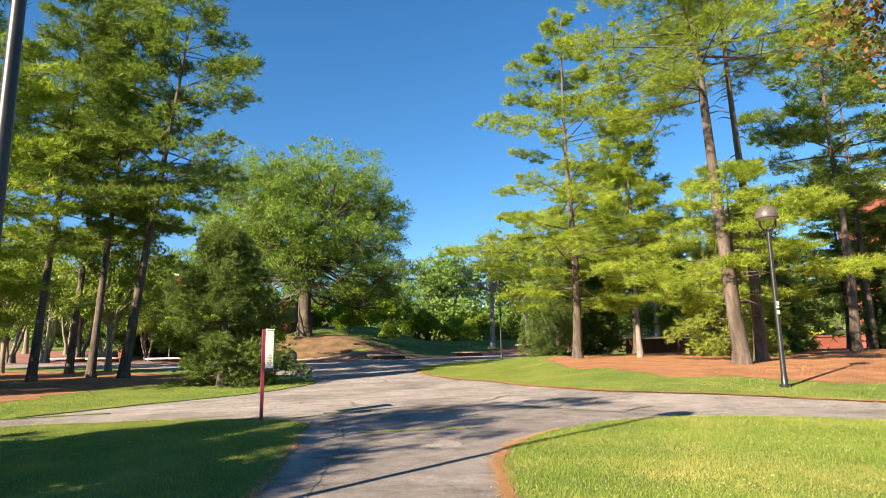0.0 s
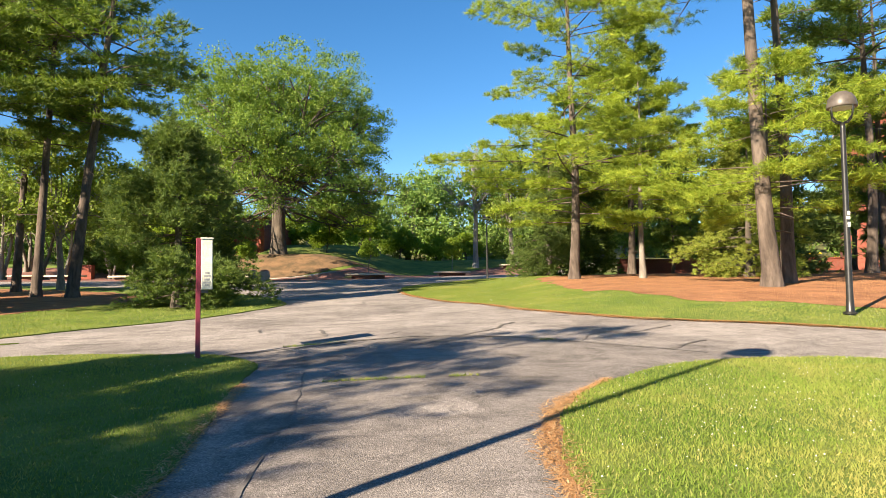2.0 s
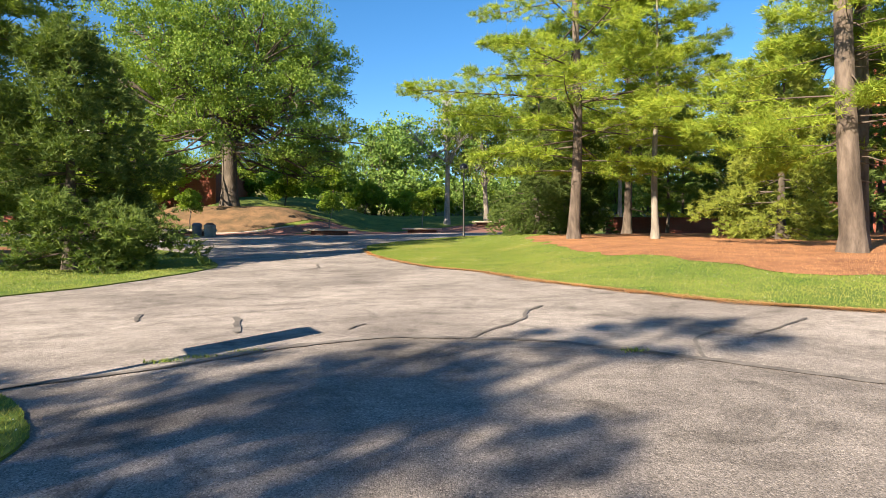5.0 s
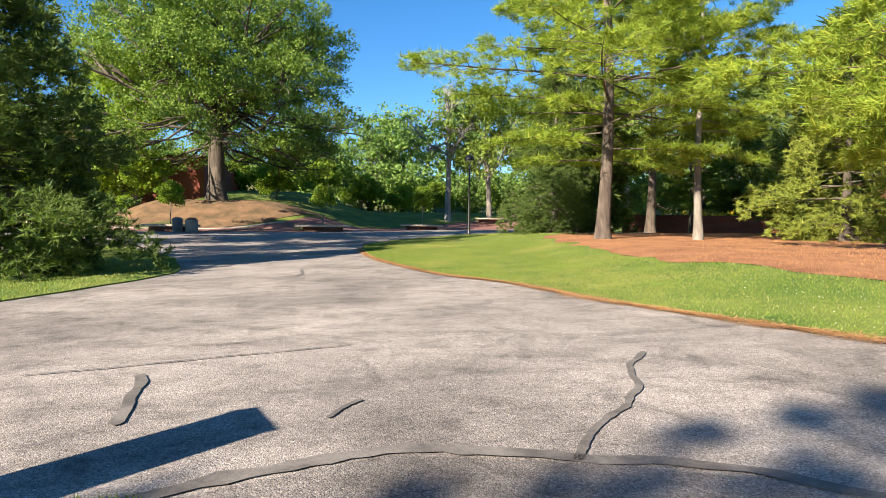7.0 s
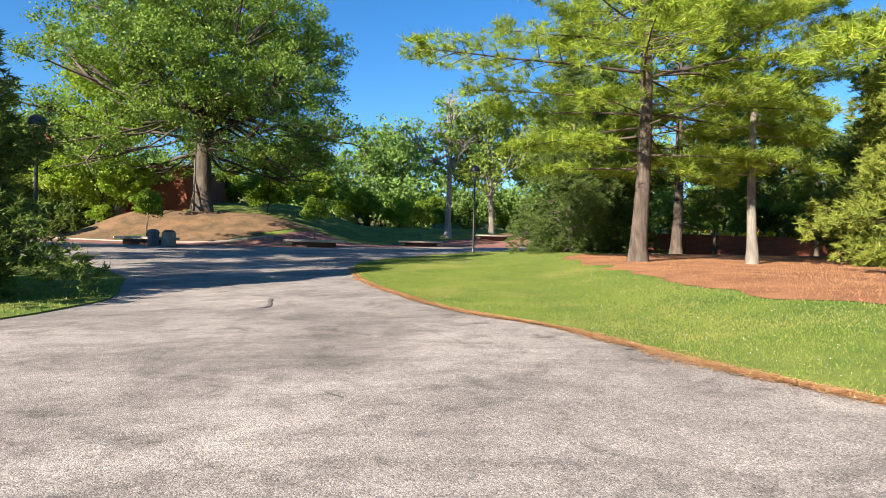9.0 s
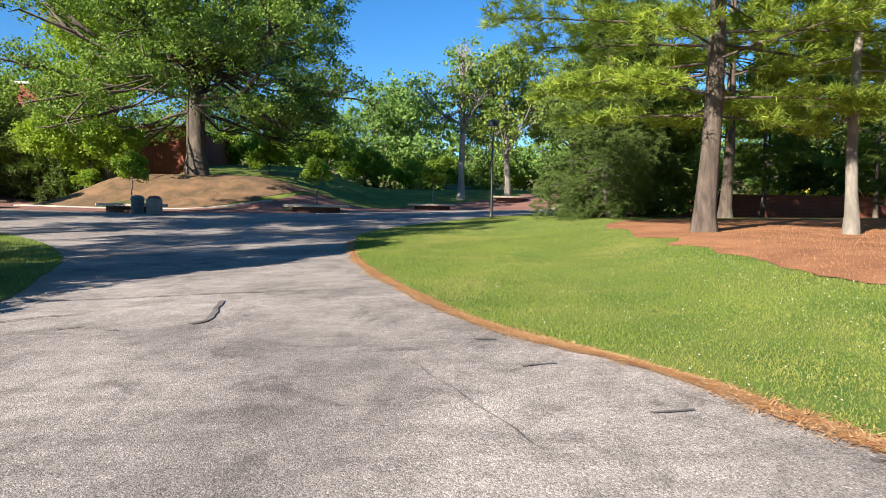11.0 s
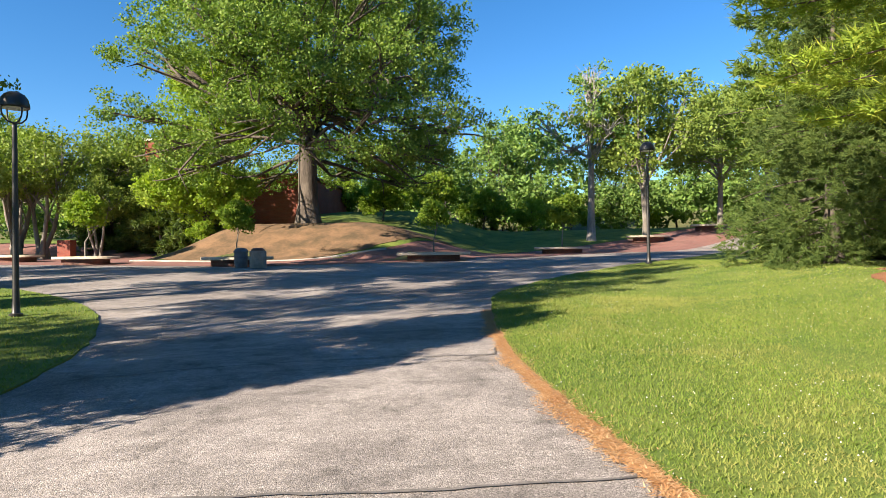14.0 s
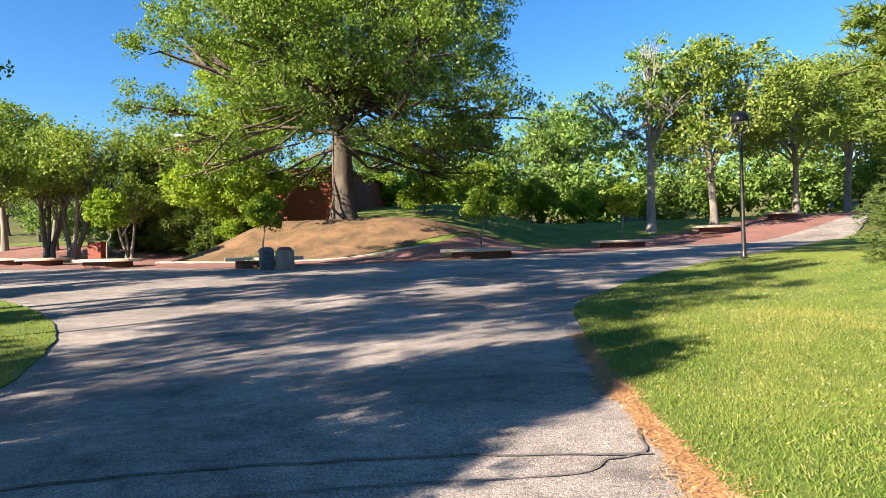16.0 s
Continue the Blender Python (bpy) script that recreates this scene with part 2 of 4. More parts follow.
def ground_z(x, y):
    """Height of the land: a gentle rise ahead, a swell under the pines, the mound under the great maple."""
    z = 0.0295 * max(min(y, 66.0), -40.0)
    z += 0.010 * min(x, 25.0) if x > 0 else 0.030 * max(x, -8.0) * (1 - step(36, 52, y))
    z += step(70, 88, y) * 2.2
    z += 0.42 * step(2, 7, x) * step(13, 24, y) * (1 - step(40, 55, y))
    z += step(104, 150, y) * 9.0 + step(75, 130, abs(x)) * 6.0
    z += 2.25 * step(-25.0, -18.5, x) * (1 - step(-11, -1.5, x)) * step(58.5, 65.5, y)
    return z


def mesh_ob(name, verts, faces, material, parent=None, smooth=False, label=""):
    me = bpy.data.meshes.new(name)
    me.from_pydata(verts, [], faces)
    me.materials.append(material)
    if smooth:
        me.polygons.foreach_set("use_smooth", [True] * len(me.polygons))
    me.update()
    ob = new(name, me)
    if parent is not None:
        ob.parent = parent
    if label:
        ob["label"] = label
    return ob


def part(name, bm, material, parent=None, label="", smooth=False):
    me = bpy.data.meshes.new(name)
    bm.to_mesh(me)
    bm.free()
    me.materials.append(material)
    if smooth:
        me.polygons.foreach_set("use_smooth", [True] * len(me.polygons))
    ob = new(name, me)
    if parent is not None:
        ob.parent = parent
    if label:
        ob["label"] = label
    return ob


def tri_ob(name, points, material, parent=None, label="", quads=False):
    """Many loose triangles (n, 3, 3) or quads (n, 4, 3) as one mesh."""
    n, k = points.shape[0], points.shape[1]
    me = bpy.data.meshes.new(name)
    me.vertices.add(n * k)
    me.vertices.foreach_set("co", points.astype(np.float32).ravel())
    me.loops.add(n * k)
    me.loops.foreach_set("vertex_index", np.arange(n * k, dtype=np.int32))
    me.polygons.add(n)
    me.polygons.foreach_set("loop_start", np.arange(0, n * k, k, dtype=np.int32))
    me.polygons.foreach_set("loop_total", np.full(n, k, dtype=np.int32))
    me.materials.append(material)
    me.update(calc_edges=True)
    ob = new(name, me)
    if parent is not None:
        ob.parent = parent
    if label:
        ob["label"] = label
    return ob


def box(bm, x, y, z, sx, sy, sz, bevel=0.0, rz=0.0):
    m = Matrix.Translation((x, y, z)) @ Matrix.Rotation(rz, 4, "Z") @ Matrix.Diagonal((sx, sy, sz, 1))
    r = bmesh.ops.create_cube(bm, size=1.0, matrix=m)
    if bevel:
        es = list({e for v in r["verts"] for e in v.link_edges})
        bmesh.ops.bevel(bm, geom=es, offset=bevel, segments=2, affect="EDGES", profile=0.5)


def lathe(bm, profile, seg=20, sx=1.0, sy=1.0, cx=0.0, cy=0.0):
    """A turned body from (radius, height) pairs, closed at both ends."""
    rings = []
    for r, z in profile:
        rings.append([bm.verts.new((cx + sx * r * math.cos(2 * math.pi * k / seg), cy + sy * r * math.sin(2 * math.pi * k / seg), z)) for k in range(seg)])
    for a, b in zip(rings, rings[1:]):
        for k in range(seg):
            bm.faces.new((a[k], a[(k + 1) % seg], b[(k + 1) % seg], b[k]))
    bm.faces.new(rings[0][::-1])
    bm.faces.new(rings[-1])


def tube(verts, faces, pts, radii, seg=6):
    """Append a tapered tube along pts to vertex and face lists."""
    base = len(verts)
    n = len(pts)
    for i in range(n):
        d = (pts[min(i + 1, n - 1)] - pts[max(i - 1, 0)]).normalized()
        u = d.cross(Vector((0.31, 0.95, 0.05))).normalized()
        w = d.cross(u)
        for k in range(seg):
            a = 2 * math.pi * k / seg
            verts.append(pts[i] + (u * math.cos(a) + w * math.sin(a)) * radii[i])
    for i in range(n - 1):
        for k in range(seg):
            a, b = base + i * seg + k, base + i * seg + (k + 1) % seg
            faces.append((a, b, b + seg, a + seg))
    faces.append(tuple(base + (n - 1) * seg + k for k in range(seg)))


def smooth_line(pts, per=6, closed=True):
    """A rounded line through the given plan points."""
    out = []
    n = len(pts)
    rng = range(n) if closed else range(n - 1)
    for i in rng:
        p = [Vector(pts[(i + k) % n]) if closed else Vector(pts[min(max(i + k, 0), n - 1)]) for k in (-1, 0, 1, 2)]
        length = (p[2] - p[1]).length
        m = per if length < 8 else 2 * per
        for s in range(m):
            t = s / m
            if length > 14:
                out.append(p[1].lerp(p[2], t))
                continue
            out.append(0.5 * (2 * p[1] + (p[2] - p[0]) * t + (2 * p[0] - 5 * p[1] + 4 * p[2] - p[3]) * t * t + (3 * p[1] - p[0] - 3 * p[2] + p[3]) * t ** 3))
    if not closed:
        out.append(Vector(pts[-1]))
    return out


def inside(poly, xs, ys):
    """Which of the points lie in the plan polygon."""
    ok = np.zeros(len(xs), bool)
    n = len(poly)
    for i in range(n):
        x1, y1, x2, y2 = poly[i][0], poly[i][1], poly[(i + 1) % n][0], poly[(i + 1) % n][1]
        c = ((y1 > ys) != (y2 > ys)) & (xs < (x2 - x1) * (ys - y1) / (y2 - y1 + 1e-12) + x1)
        ok ^= c
    return ok


from mathutils import geometry


def wobble(line, amp, freq):
    """An outline with an uneven, natural edge."""
    fine = []
    n = len(line)
    for i in range(n):
        a, b = line[i], line[(i + 1) % n]
        m = 1 if (b - a).length > 6 else max(1, int((b - a).length / 0.3))
        fine += [a.lerp(b, k / m) for k in range(m)]
    out = []
    for p in fine:
        q = Vector((p.x * freq, p.y * freq, 0.3))
        out.append(p + amp * Vector((noise.noise(q) + 0.5 * noise.noise(q * 3.1), noise.noise(q + Vector((9, 5, 2))) + 0.5 * noise.noise(q * 3.1 + Vector((4, 1, 7))))))
    return out



def sheet(name, outline, material, lift, grid=1.2, rough=0.0, skirt=0.0, fine=None):
    """A piece of ground inside a plan outline that follows the land, lift above it, with a dropped edge."""
    poly = [Vector((p[0], p[1])) for p in outline]
    xs, ys = [p.x for p in poly], [p.y for p in poly]
    pts = []
    for g, bx in ((grid, (min(xs), min(ys), max(xs), max(ys))),) + (((fine[0], fine[1:]),) if fine else ()):
        gx, gy = np.meshgrid(np.arange(bx[0] + g / 2, bx[2], g), np.arange(bx[1] + g / 2, bx[3], g))
        gx = gx.ravel() + np.random.uniform(-0.25, 0.25, gx.size) * g
        gy = gy.ravel() + np.random.uniform(-0.25, 0.25, gy.size) * g
        ok = inside(poly, gx, gy)
        pts += [Vector((a, b)) for a, b in zip(gx[ok], gy[ok])]
    n = len(poly)
    vs, es, fs, *_ = geometry.delaunay_2d_cdt(poly + pts, [(i, (i + 1) % n) for i in range(n)], [list(range(n))], 1, 1e-4)
    verts = [(v.x, v.y, ground_z(v.x, v.y) + lift + rough * noise.noise((v.x * 1.3, v.y * 1.3, 0))) for v in vs]
    faces = [tuple(f) for f in fs]
    if skirt:
        base = len(verts)
        verts += [(p.x, p.y, ground_z(p.x, p.y) + lift) for p in poly] + [(p.x, p.y, ground_z(p.x, p.y) + lift - skirt) for p in poly]
        faces += [(base + i, base + (i + 1) % n, base + n + (i + 1) % n, base + n + i) for i in range(n)]
    return mesh_ob(name, verts, faces, material, smooth=not skirt)


# ---- land ----
NEAR_LEFT = smooth_line([(-1.9, -14), (-1.95, 0), (-2.0, 6.6), (-2.4, 10.0), (-2.55, 11.2), (-2.75, 12.7), (-3.4, 13.7), (-4.6, 14.3), (-7.5, 14.9), (-10.5, 14.2), (-16, 11.5), (-60, -16), (-60, -40), (-1.9, -40)])
NEAR_RIGHT = smooth_line([(0.7, -40), (0.66, 0), (0.66, 6.4), (0.76, 8.3), (1.05, 9.4), (1.9, 10.7), (3.0, 11.6), (4.2, 11.95), (5.6, 11.75), (7.3, 10.8), (12, 7.3), (30, -6), (60, -28), (60, -40)])
FAR_LEFT = smooth_line([(-13, 14.8), (-10.9, 16.2), (-8.8, 20.0), (-6.9, 22.4), (-5.9, 25.2), (-5.55, 27.6), (-6.2, 29.8), (-7.5, 33.2), (-9.6, 36.7), (-12.0, 39.4), (-14.8, 41.7), (-18.3, 43.8), (-30, 49), (-62, 60), (-62, -12)])
ISLAND = smooth_line([(9.4, 13.5), (7.2, 15.4), (4.6, 17.3), (2.9, 20.6), (1.9, 23.5), (0.7, 25.4), (-0.05, 27.5), (-0.9, 31.0), (-1.3, 34.2), (-1.5, 37.5), (-1.4, 39.8), (-0.2, 43.1), (1.2, 46.2), (4.3, 51.4), (8.6, 57.8), (17.5, 73.0), (36, 70), (62, 60), (62, -24), (30, -1.5), (14, 10)])
STRAW_RIGHT = smooth_line([(11.5, 16.6), (9.0, 18.4), (7.0, 19.4), (5.9, 22.5), (5.3, 26.0), (5.35, 30.0), (5.4, 34.5), (6.0, 37.5), (8, 40), (14, 42), (24, 40), (34, 33), (34, 22), (20, 15.5)])
STRAW_LEFT = smooth_line([(-15, 19.5), (-14.5, 24), (-13.2, 28.5), (-13.2, 33), (-15.5, 37.5), (-20, 41), (-30, 45), (-44, 45), (-44, 20), (-24, 14)])
STRAW_RIGHT, STRAW_LEFT = wobble(STRAW_RIGHT, 0.5, 0.7), wobble(STRAW_LEFT, 0.5, 0.7)
NEAR_LEFT, NEAR_RIGHT, FAR_LEFT, ISLAND = (wobble(k, 0.07, 1.6) for k in (NEAR_LEFT, NEAR_RIGHT, FAR_LEFT, ISLAND))
PLAZA = smooth_line([(-62, 66), (-34, 59.5), (-22, 56.5), (-15.5, 54.6), (-11, 54.8), (-5, 58.0), (2, 63.5), (10, 70), (22, 83), (34, 92), (24, 92), (10, 79.6), (-2, 71.6), (-6.3, 64.6), (-8.6, 61.5), (-13, 59.35), (-18, 59.15), (-22.5, 60.1), (-25.2, 62.2), (-26.2, 66), (-26.5, 79), (-62, 84)])

land_outline = [(-900, -500), (900, -500), (900, 900), (-900, 900)]
tagged(sheet("ground", land_outline, M_SOIL, -0.12, 60.0, fine=(3.0, -120, -60, 120, 165)), "dark grassy soil under the trees running to the horizon", "ground", kind="structure")
ROAD = [(-62, -16), (-16, 10.5), (-3, 9), (-2.4, -39.5), (1.2, -39.5), (2, 9.5), (8, 9), (62, -30), (62, -22), (14, 11.5), (6, 20), (3, 30), (6, 52), (24, 84), (34, 92), (22, 83.4), (3, 66.5), (-5, 60), (-11, 57), (-16, 56.6), (-25, 58.5), (-62, 67.5), (-62, 59), (-14, 40), (-8, 30), (-10, 18), (-62, -10)]
ROAD = [Vector(a).lerp(Vector(b), k / 24) for a, b in zip(ROAD, ROAD[1:] + ROAD[:1]) for k in range(24)]
tagged(sheet("road", ROAD, M_ROAD, 0.0, 1.6, skirt=0.1, fine=(0.8, -13, 8, 10, 52)), "weathered pale asphalt drive with patches and seams", "road", kind="structure")
PATH = [(-2.3, -39), (1.0, -39), (1.0, 8.2), (1.6, 10.2), (3.2, 11.5), (4.9, 11.7), (3.9, 12.6), (2.5, 14.0), (1.3, 15.0), (0.4, 15.3), (-0.6, 15.5), (-1.6, 15.1), (-2.6, 14.3), (-3.8, 13.9), (-2.5, 9.5)]
tagged(sheet("footpath", PATH, M_PATH, 0.005, 1.2), "darker worn asphalt footpath meeting the drive", "path", kind="structure")
tagged(sheet("plaza", PLAZA, M_PAVER, 0.012, 2.0), "red brick paved plaza", "pavement", kind="structure")
for nm, line, lab in (("lawn_near_left", NEAR_LEFT, "mown green lawn beside the footpath, partly shaded"), ("lawn_near_right", NEAR_RIGHT, "sunny mown lawn dotted with white clover"),
                      ("lawn_far_left", FAR_LEFT, "green lawn verge under tall pines"), ("lawn_island", ISLAND, "sunny lawn with clover rising to the pines")):
    tagged(sheet(nm, line, M_TURF, 0.026, 2.0, 0.008, 0.1, fine=(0.7, -13, 5, 12, 50)), lab, "lawn", kind="structure")
for nm, line in (("straw_bed_right", STRAW_RIGHT), ("straw_bed_left", STRAW_LEFT)):
    tagged(sheet(nm, line, M_STRAW, 0.038, 0.7, 0.004), "rust-orange pine straw bed under the pines", "mulch bed", kind="structure")
BANK = wobble(smooth_line([(-24.6, 61.8), (-22.3, 60.0), (-18, 59.1), (-13, 59.3), (-9.0, 61.3), (-6.5, 64.4), (-4.6, 67.6), (-8.5, 70.5), (-20, 70.5), (-24, 66.5)]), 0.4, 0.6)
tagged(sheet("mound_soil", BANK, M_BANK, 0.07, 0.7, 0.03), "bare brown soil slope of the mound", "bank", kind="structure")
FARGRASS = smooth_line([(-25.0, 62.0), (-22.4, 59.9), (-18, 58.95), (-13, 59.15), (-8.4, 61.3), (-6.1, 64.4), (-1.9, 71.3), (10, 79.3), (24, 91.7), (40, 110), (-62, 110), (-62, 83.5), (-26.3, 78.8), (-26.0, 66)])
tagged(sheet("lawn_far", FARGRASS, M_TURF, 0.03, 2.0, 0.02, fine=(0.7, -27, 58, 0, 74)), "shaded far lawn rising behind the plaza", "lawn", kind="structure")

# low concrete edging round the mound
kv, kf = [], []
_k = [Vector((p.x, p.y, ground_z(p.x, p.y) + 0.025)) for p in smooth_line([(-25.2, 62.6), (-24.6, 61.6), (-22.4, 59.8), (-18, 58.85), (-13, 59.05), (-8.3, 61.2)], 6, False)]
tube(kv, kf, _k, [0.085] * len(_k), 6)
tagged(mesh_ob("kerb", kv, kf, M_CONC), "low pale concrete kerb round the mound", "kerb", kind="structure")

# sealed cracks and seams in the asphalt
CRACKS = [
    ([(-3.9, 25.9), (-3.65, 26.0)], 0.06), ([(-3.35, 25.75), (-3.2, 25.75)], 0.05), ([(0.35, 24.9), (0.55, 24.9)], 0.08), ([(0.0, 26.2), (0.12, 26.22)], 0.06), ([(2.05, 22.15), (2.2, 22.15)], 0.1),
    ([(-1.0, 20.5), (-0.85, 20.35)], 0.03), ([(-2.3, 18.6), (-2.05, 18.7)], 0.04),
    ([(-2.6, 17.5), (-2.42, 16.9), (-2.28, 16.2)], 0.13), ([(1.8, 17.8), (1.42, 17.2), (1.25, 16.6), (0.9, 16.1), (0.6, 15.7), (0.4, 15.3)], 0.1),
    ([(-3.6, 17.6), (-3.1, 17.75), (-2.1, 18.05), (-0.9, 18.4)], 0.05), ([(-2.6, 27.4), (-2.5, 26.7), (-2.42, 26.2), (-2.55, 25.95)], 0.12),
    ([(-5.2, 27.75), (-4.2, 27.8), (-2.9, 28.0), (-1.5, 28.1), (-0.2, 28.3)], 0.055), ([(-6.2, 31.2), (-4.9, 31.7), (-3.8, 31.95), (-2.7, 32.1), (-1.3, 32.15)], 0.055),
    ([(-3.9, 31.45), (-2.8, 31.65), (-1.8, 31.8), (-1.6, 32.05)], 0.03), ([(3.5, 15.2), (4.0, 15.5), (4.7, 16.0)], 0.07), ([(3.7, 13.2), (4.0, 13.6), (4.5, 14.0)], 0.1),
    ([(2.4, 14.1), (2.75, 15.0), (3.4, 15.6)], 0.07), ([(-1.4, 6.4), (-1.5, 8.1), (-1.58, 9.2), (-1.6, 9.9), (-1.9, 12.0)], 0.05),
    ([(-3.9, 17.4), (-4.1, 18.1)], 0.12), ([(-0.99, 16.17), (-0.86, 16.4), (-0.77, 16.53)], 0.07), ([(-1.6, 32.05), (-1.35, 32.2), (-1.32, 32.65), (-1.15, 32.96)], 0.035),
    ([(-4.9, 26.2), (-4.4, 26.6), (-4.0, 26.7)], 0.05), ([(0.6, 24.0), (0.9, 24.05)], 0.06), ([(1.2, 22.9), (1.5, 22.95)], 0.05),
    ([(-3.8, 13.95), (-2.6, 14.5), (-1.6, 15.2), (-0.6, 15.55), (0.4, 15.35), (1.3, 15.05), (2.5, 14.05), (3.9, 12.65)], 0.2),
    ([(-2.2, 11.2), (-1.0, 11.25), (0.1, 11.2), (1.4, 11.0)], 0.03), ([(0.4, 22.4), (0.1, 23.2), (-0.3, 24.3)], 0.014),
]
for line, width in CRACKS:
    pts = smooth_line(line, 10, False)
    cv, cf = [], []
    for i, p in enumerate(pts):
        d = (pts[min(i + 1, len(pts) - 1)] - pts[max(i - 1, 0)]).normalized()
        w = 0.8 * width * (0.5 + 0.7 * noise.noise((p.x * 5, p.y * 5, 3)) ** 2 + 0.35 * random.random()) * (0.5 if i in (0, len(pts) - 1) else 1) / 2
        j = 0.04 * noise.noise((p.x * 3, p.y * 3, 9))
        for s in (-1, 1):
            x, y = p.x - d.y * (s * w + j), p.y + d.x * (s * w + j)
            cv.append((x, y, ground_z(x, y) + 0.012))
    cf = [(2 * i, 2 * i + 1, 2 * i + 3, 2 * i + 2) for i in range(len(pts) - 1)]
    tagged(mesh_ob("crack_seal", cv, cf, M_SEAL), "dark sealed crack in the asphalt", "road crack", "sealed cracks in the drive", "structure")

# ---- trees ----


def unit(v):
    return v / (np.linalg.norm(v, axis=-1, keepdims=True) + 1e-9)


def needle_tufts(rng, centres, dirs, count, length, width, flat=0.15, spread=1.0):
    """Brushes of thin needle bundles round each centre, leaning along dirs."""
    n = len(centres)
    c = np.repeat(centres, count, 0)
    d = np.repeat(dirs, count, 0) + rng.normal(0, 1, (n * count, 3)) * np.array([spread, spread, spread * (1 - flat)])
    d = unit(d)
    side = unit(np.cross(d, rng.normal(0, 1, (n * count, 3))))
    ln = length * rng.uniform(0.6, 1.15, (n * count, 1))
    c = c + rng.normal(0, length * 0.22, c.shape) * np.array([1, 1, 0.5])
    return np.stack([c - side * width / 2, c + side * width / 2, c + d * ln], 1)


def pine(name, seed, height, radius, bare, reach, material, bark, lean=(0, 0), whorl=0.85, tufts=26, needles=11, nlen=0.42, nwid=0.05, top=0.25, droop=0.05, label="", shape=0.6, dead=True, skip=0.06, thick=0.1):
    """A conifer with whorled limbs carrying flat plates of needle tufts."""
    r = random.Random(seed)
    rng = np.random.default_rng(seed)
    tree = tagged(new(name), label, "tree")
    tv, tf = [], []
    spine = []
    n = 12
    for i in range(n + 1):
        t = i / n
        w = 0.12 * height * 0.1
        spine.append(Vector((lean[0] * t * height + w * noise.noise((seed, t * 2.2, 0)), lean[1] * t * height + w * noise.noise((seed, t * 2.2, 7)), t * height)))
    radii = [radius * (1.0 - 0.93 * (i / n) ** 0.9) for i in range(n + 1)]
    pts = [spine[0] - Vector((0, 0, 0.3))] + [spine[0] + Vector((0, 0, 0.12))] + [spine[0] + Vector((0, 0, 0.5))] + spine[1:]
    tube(tv, tf, pts, [radius * 1.5, radius * 1.28, radius * 1.06] + radii[1:], 10)

    def at(h):
        k = min(n - 1e-6, max(0, h / height * n))
        i = int(k)
        return spine[i].lerp(spine[i + 1], k - i)

    centres, dirs = [], []
    h = bare
    while h < height * 0.985:
        f = (h - bare) / (height - bare)
        size = reach * min(1.0, (1 - f) ** shape * 1.05 + top * 0.2) * (0.55 + 0.45 * min(1, f * 6))
        for k in range(r.choice((4, 5, 5, 6)) if f < 0.9 else 4):
            if r.random() < skip:
                continue
            ang = r.uniform(0, 2 * math.pi)
            ln = max(0.35, size * r.uniform(0.55, 1.12))
            rise = r.uniform(-0.12, 0.2) + 0.35 * f - droop
            p0 = at(h + r.uniform(-0.3, 0.3) * whorl)
            d = Vector((math.cos(ang), math.sin(ang), rise))
            bend = r.uniform(-0.2, 0.2)
            line = []
            for s in range(6):
                u = s / 5
                a2 = ang + bend * u
                line.append(p0 + Vector((math.cos(a2), math.sin(a2), 0)) * ln * u + Vector((0, 0, rise * ln * u - droop * 2.0 * ln * u * u + 0.06 * ln * max(0, u - 0.6))))
            br = max(0.012, 0.05 * radius / 0.25 * (ln / reach) ** 0.7 * (1.1 - 0.5 * f))
            tube(tv, tf, line, [br * (1 - 0.8 * s / 5) for s in range(6)], 5)
            m = max(4, int(tufts * ln / reach * r.uniform(0.7, 1.3)))
            for q in range(m):
                u = r.uniform(0.22, 1.0) ** 0.8
                i = min(4, int(u * 5))
                base = line[i].lerp(line[i + 1], u * 5 - i)
                half = ln * 0.36 * (1.15 - u) ** 0.6 * r.uniform(-1, 1)
                a2 = ang + bend * u
                out = Vector((math.cos(a2), math.sin(a2), 0))
                across = Vector((-out.y, out.x, 0))
                c = base + across * half + out * abs(half) * 0.45 + Vector((0, 0, r.gauss(0.03, thick)))
                centres.append(c)
                dirs.append(out * 0.7 + across * (0.8 if half > 0 else -0.8) * min(1, abs(half) / (ln * 0.2 + 0.01)) + Vector((0, 0, 0.35)))
                if abs(half) > 0.5 and r.random() < 0.12:
                    tube(tv, tf, [base, base.lerp(c, 0.6) + Vector((0, 0, 0.02)), c], [br * 0.35, br * 0.25, 0.006], 3)
        h += whorl * r.uniform(0.65, 1.25) * (1.0 if f < 0.8 else 0.6)
    if dead:
        for k in range(int(bare * 1.6)):
            ang, hh = r.uniform(0, 6.28), r.uniform(bare * 0.35, bare * 1.1)
            ln = r.uniform(0.3, 1.2)
            p0 = at(hh)
            d = Vector((math.cos(ang), math.sin(ang), r.uniform(-0.2, 0.15)))
            tube(tv, tf, [p0, p0 + d * ln * 0.5, p0 + d * ln + Vector((0, 0, r.uniform(-0.3, 0.1)))], [0.03, 0.022, 0.008], 4)
    mesh_ob("trunk", tv, tf, bark, tree, True)
    t = needle_tufts(rng, np.array([tuple(c) for c in centres]), unit(np.array([tuple(d) for d in dirs])), needles, nlen, nwid)
    tri_ob("crown", t, material, tree)
    return tree


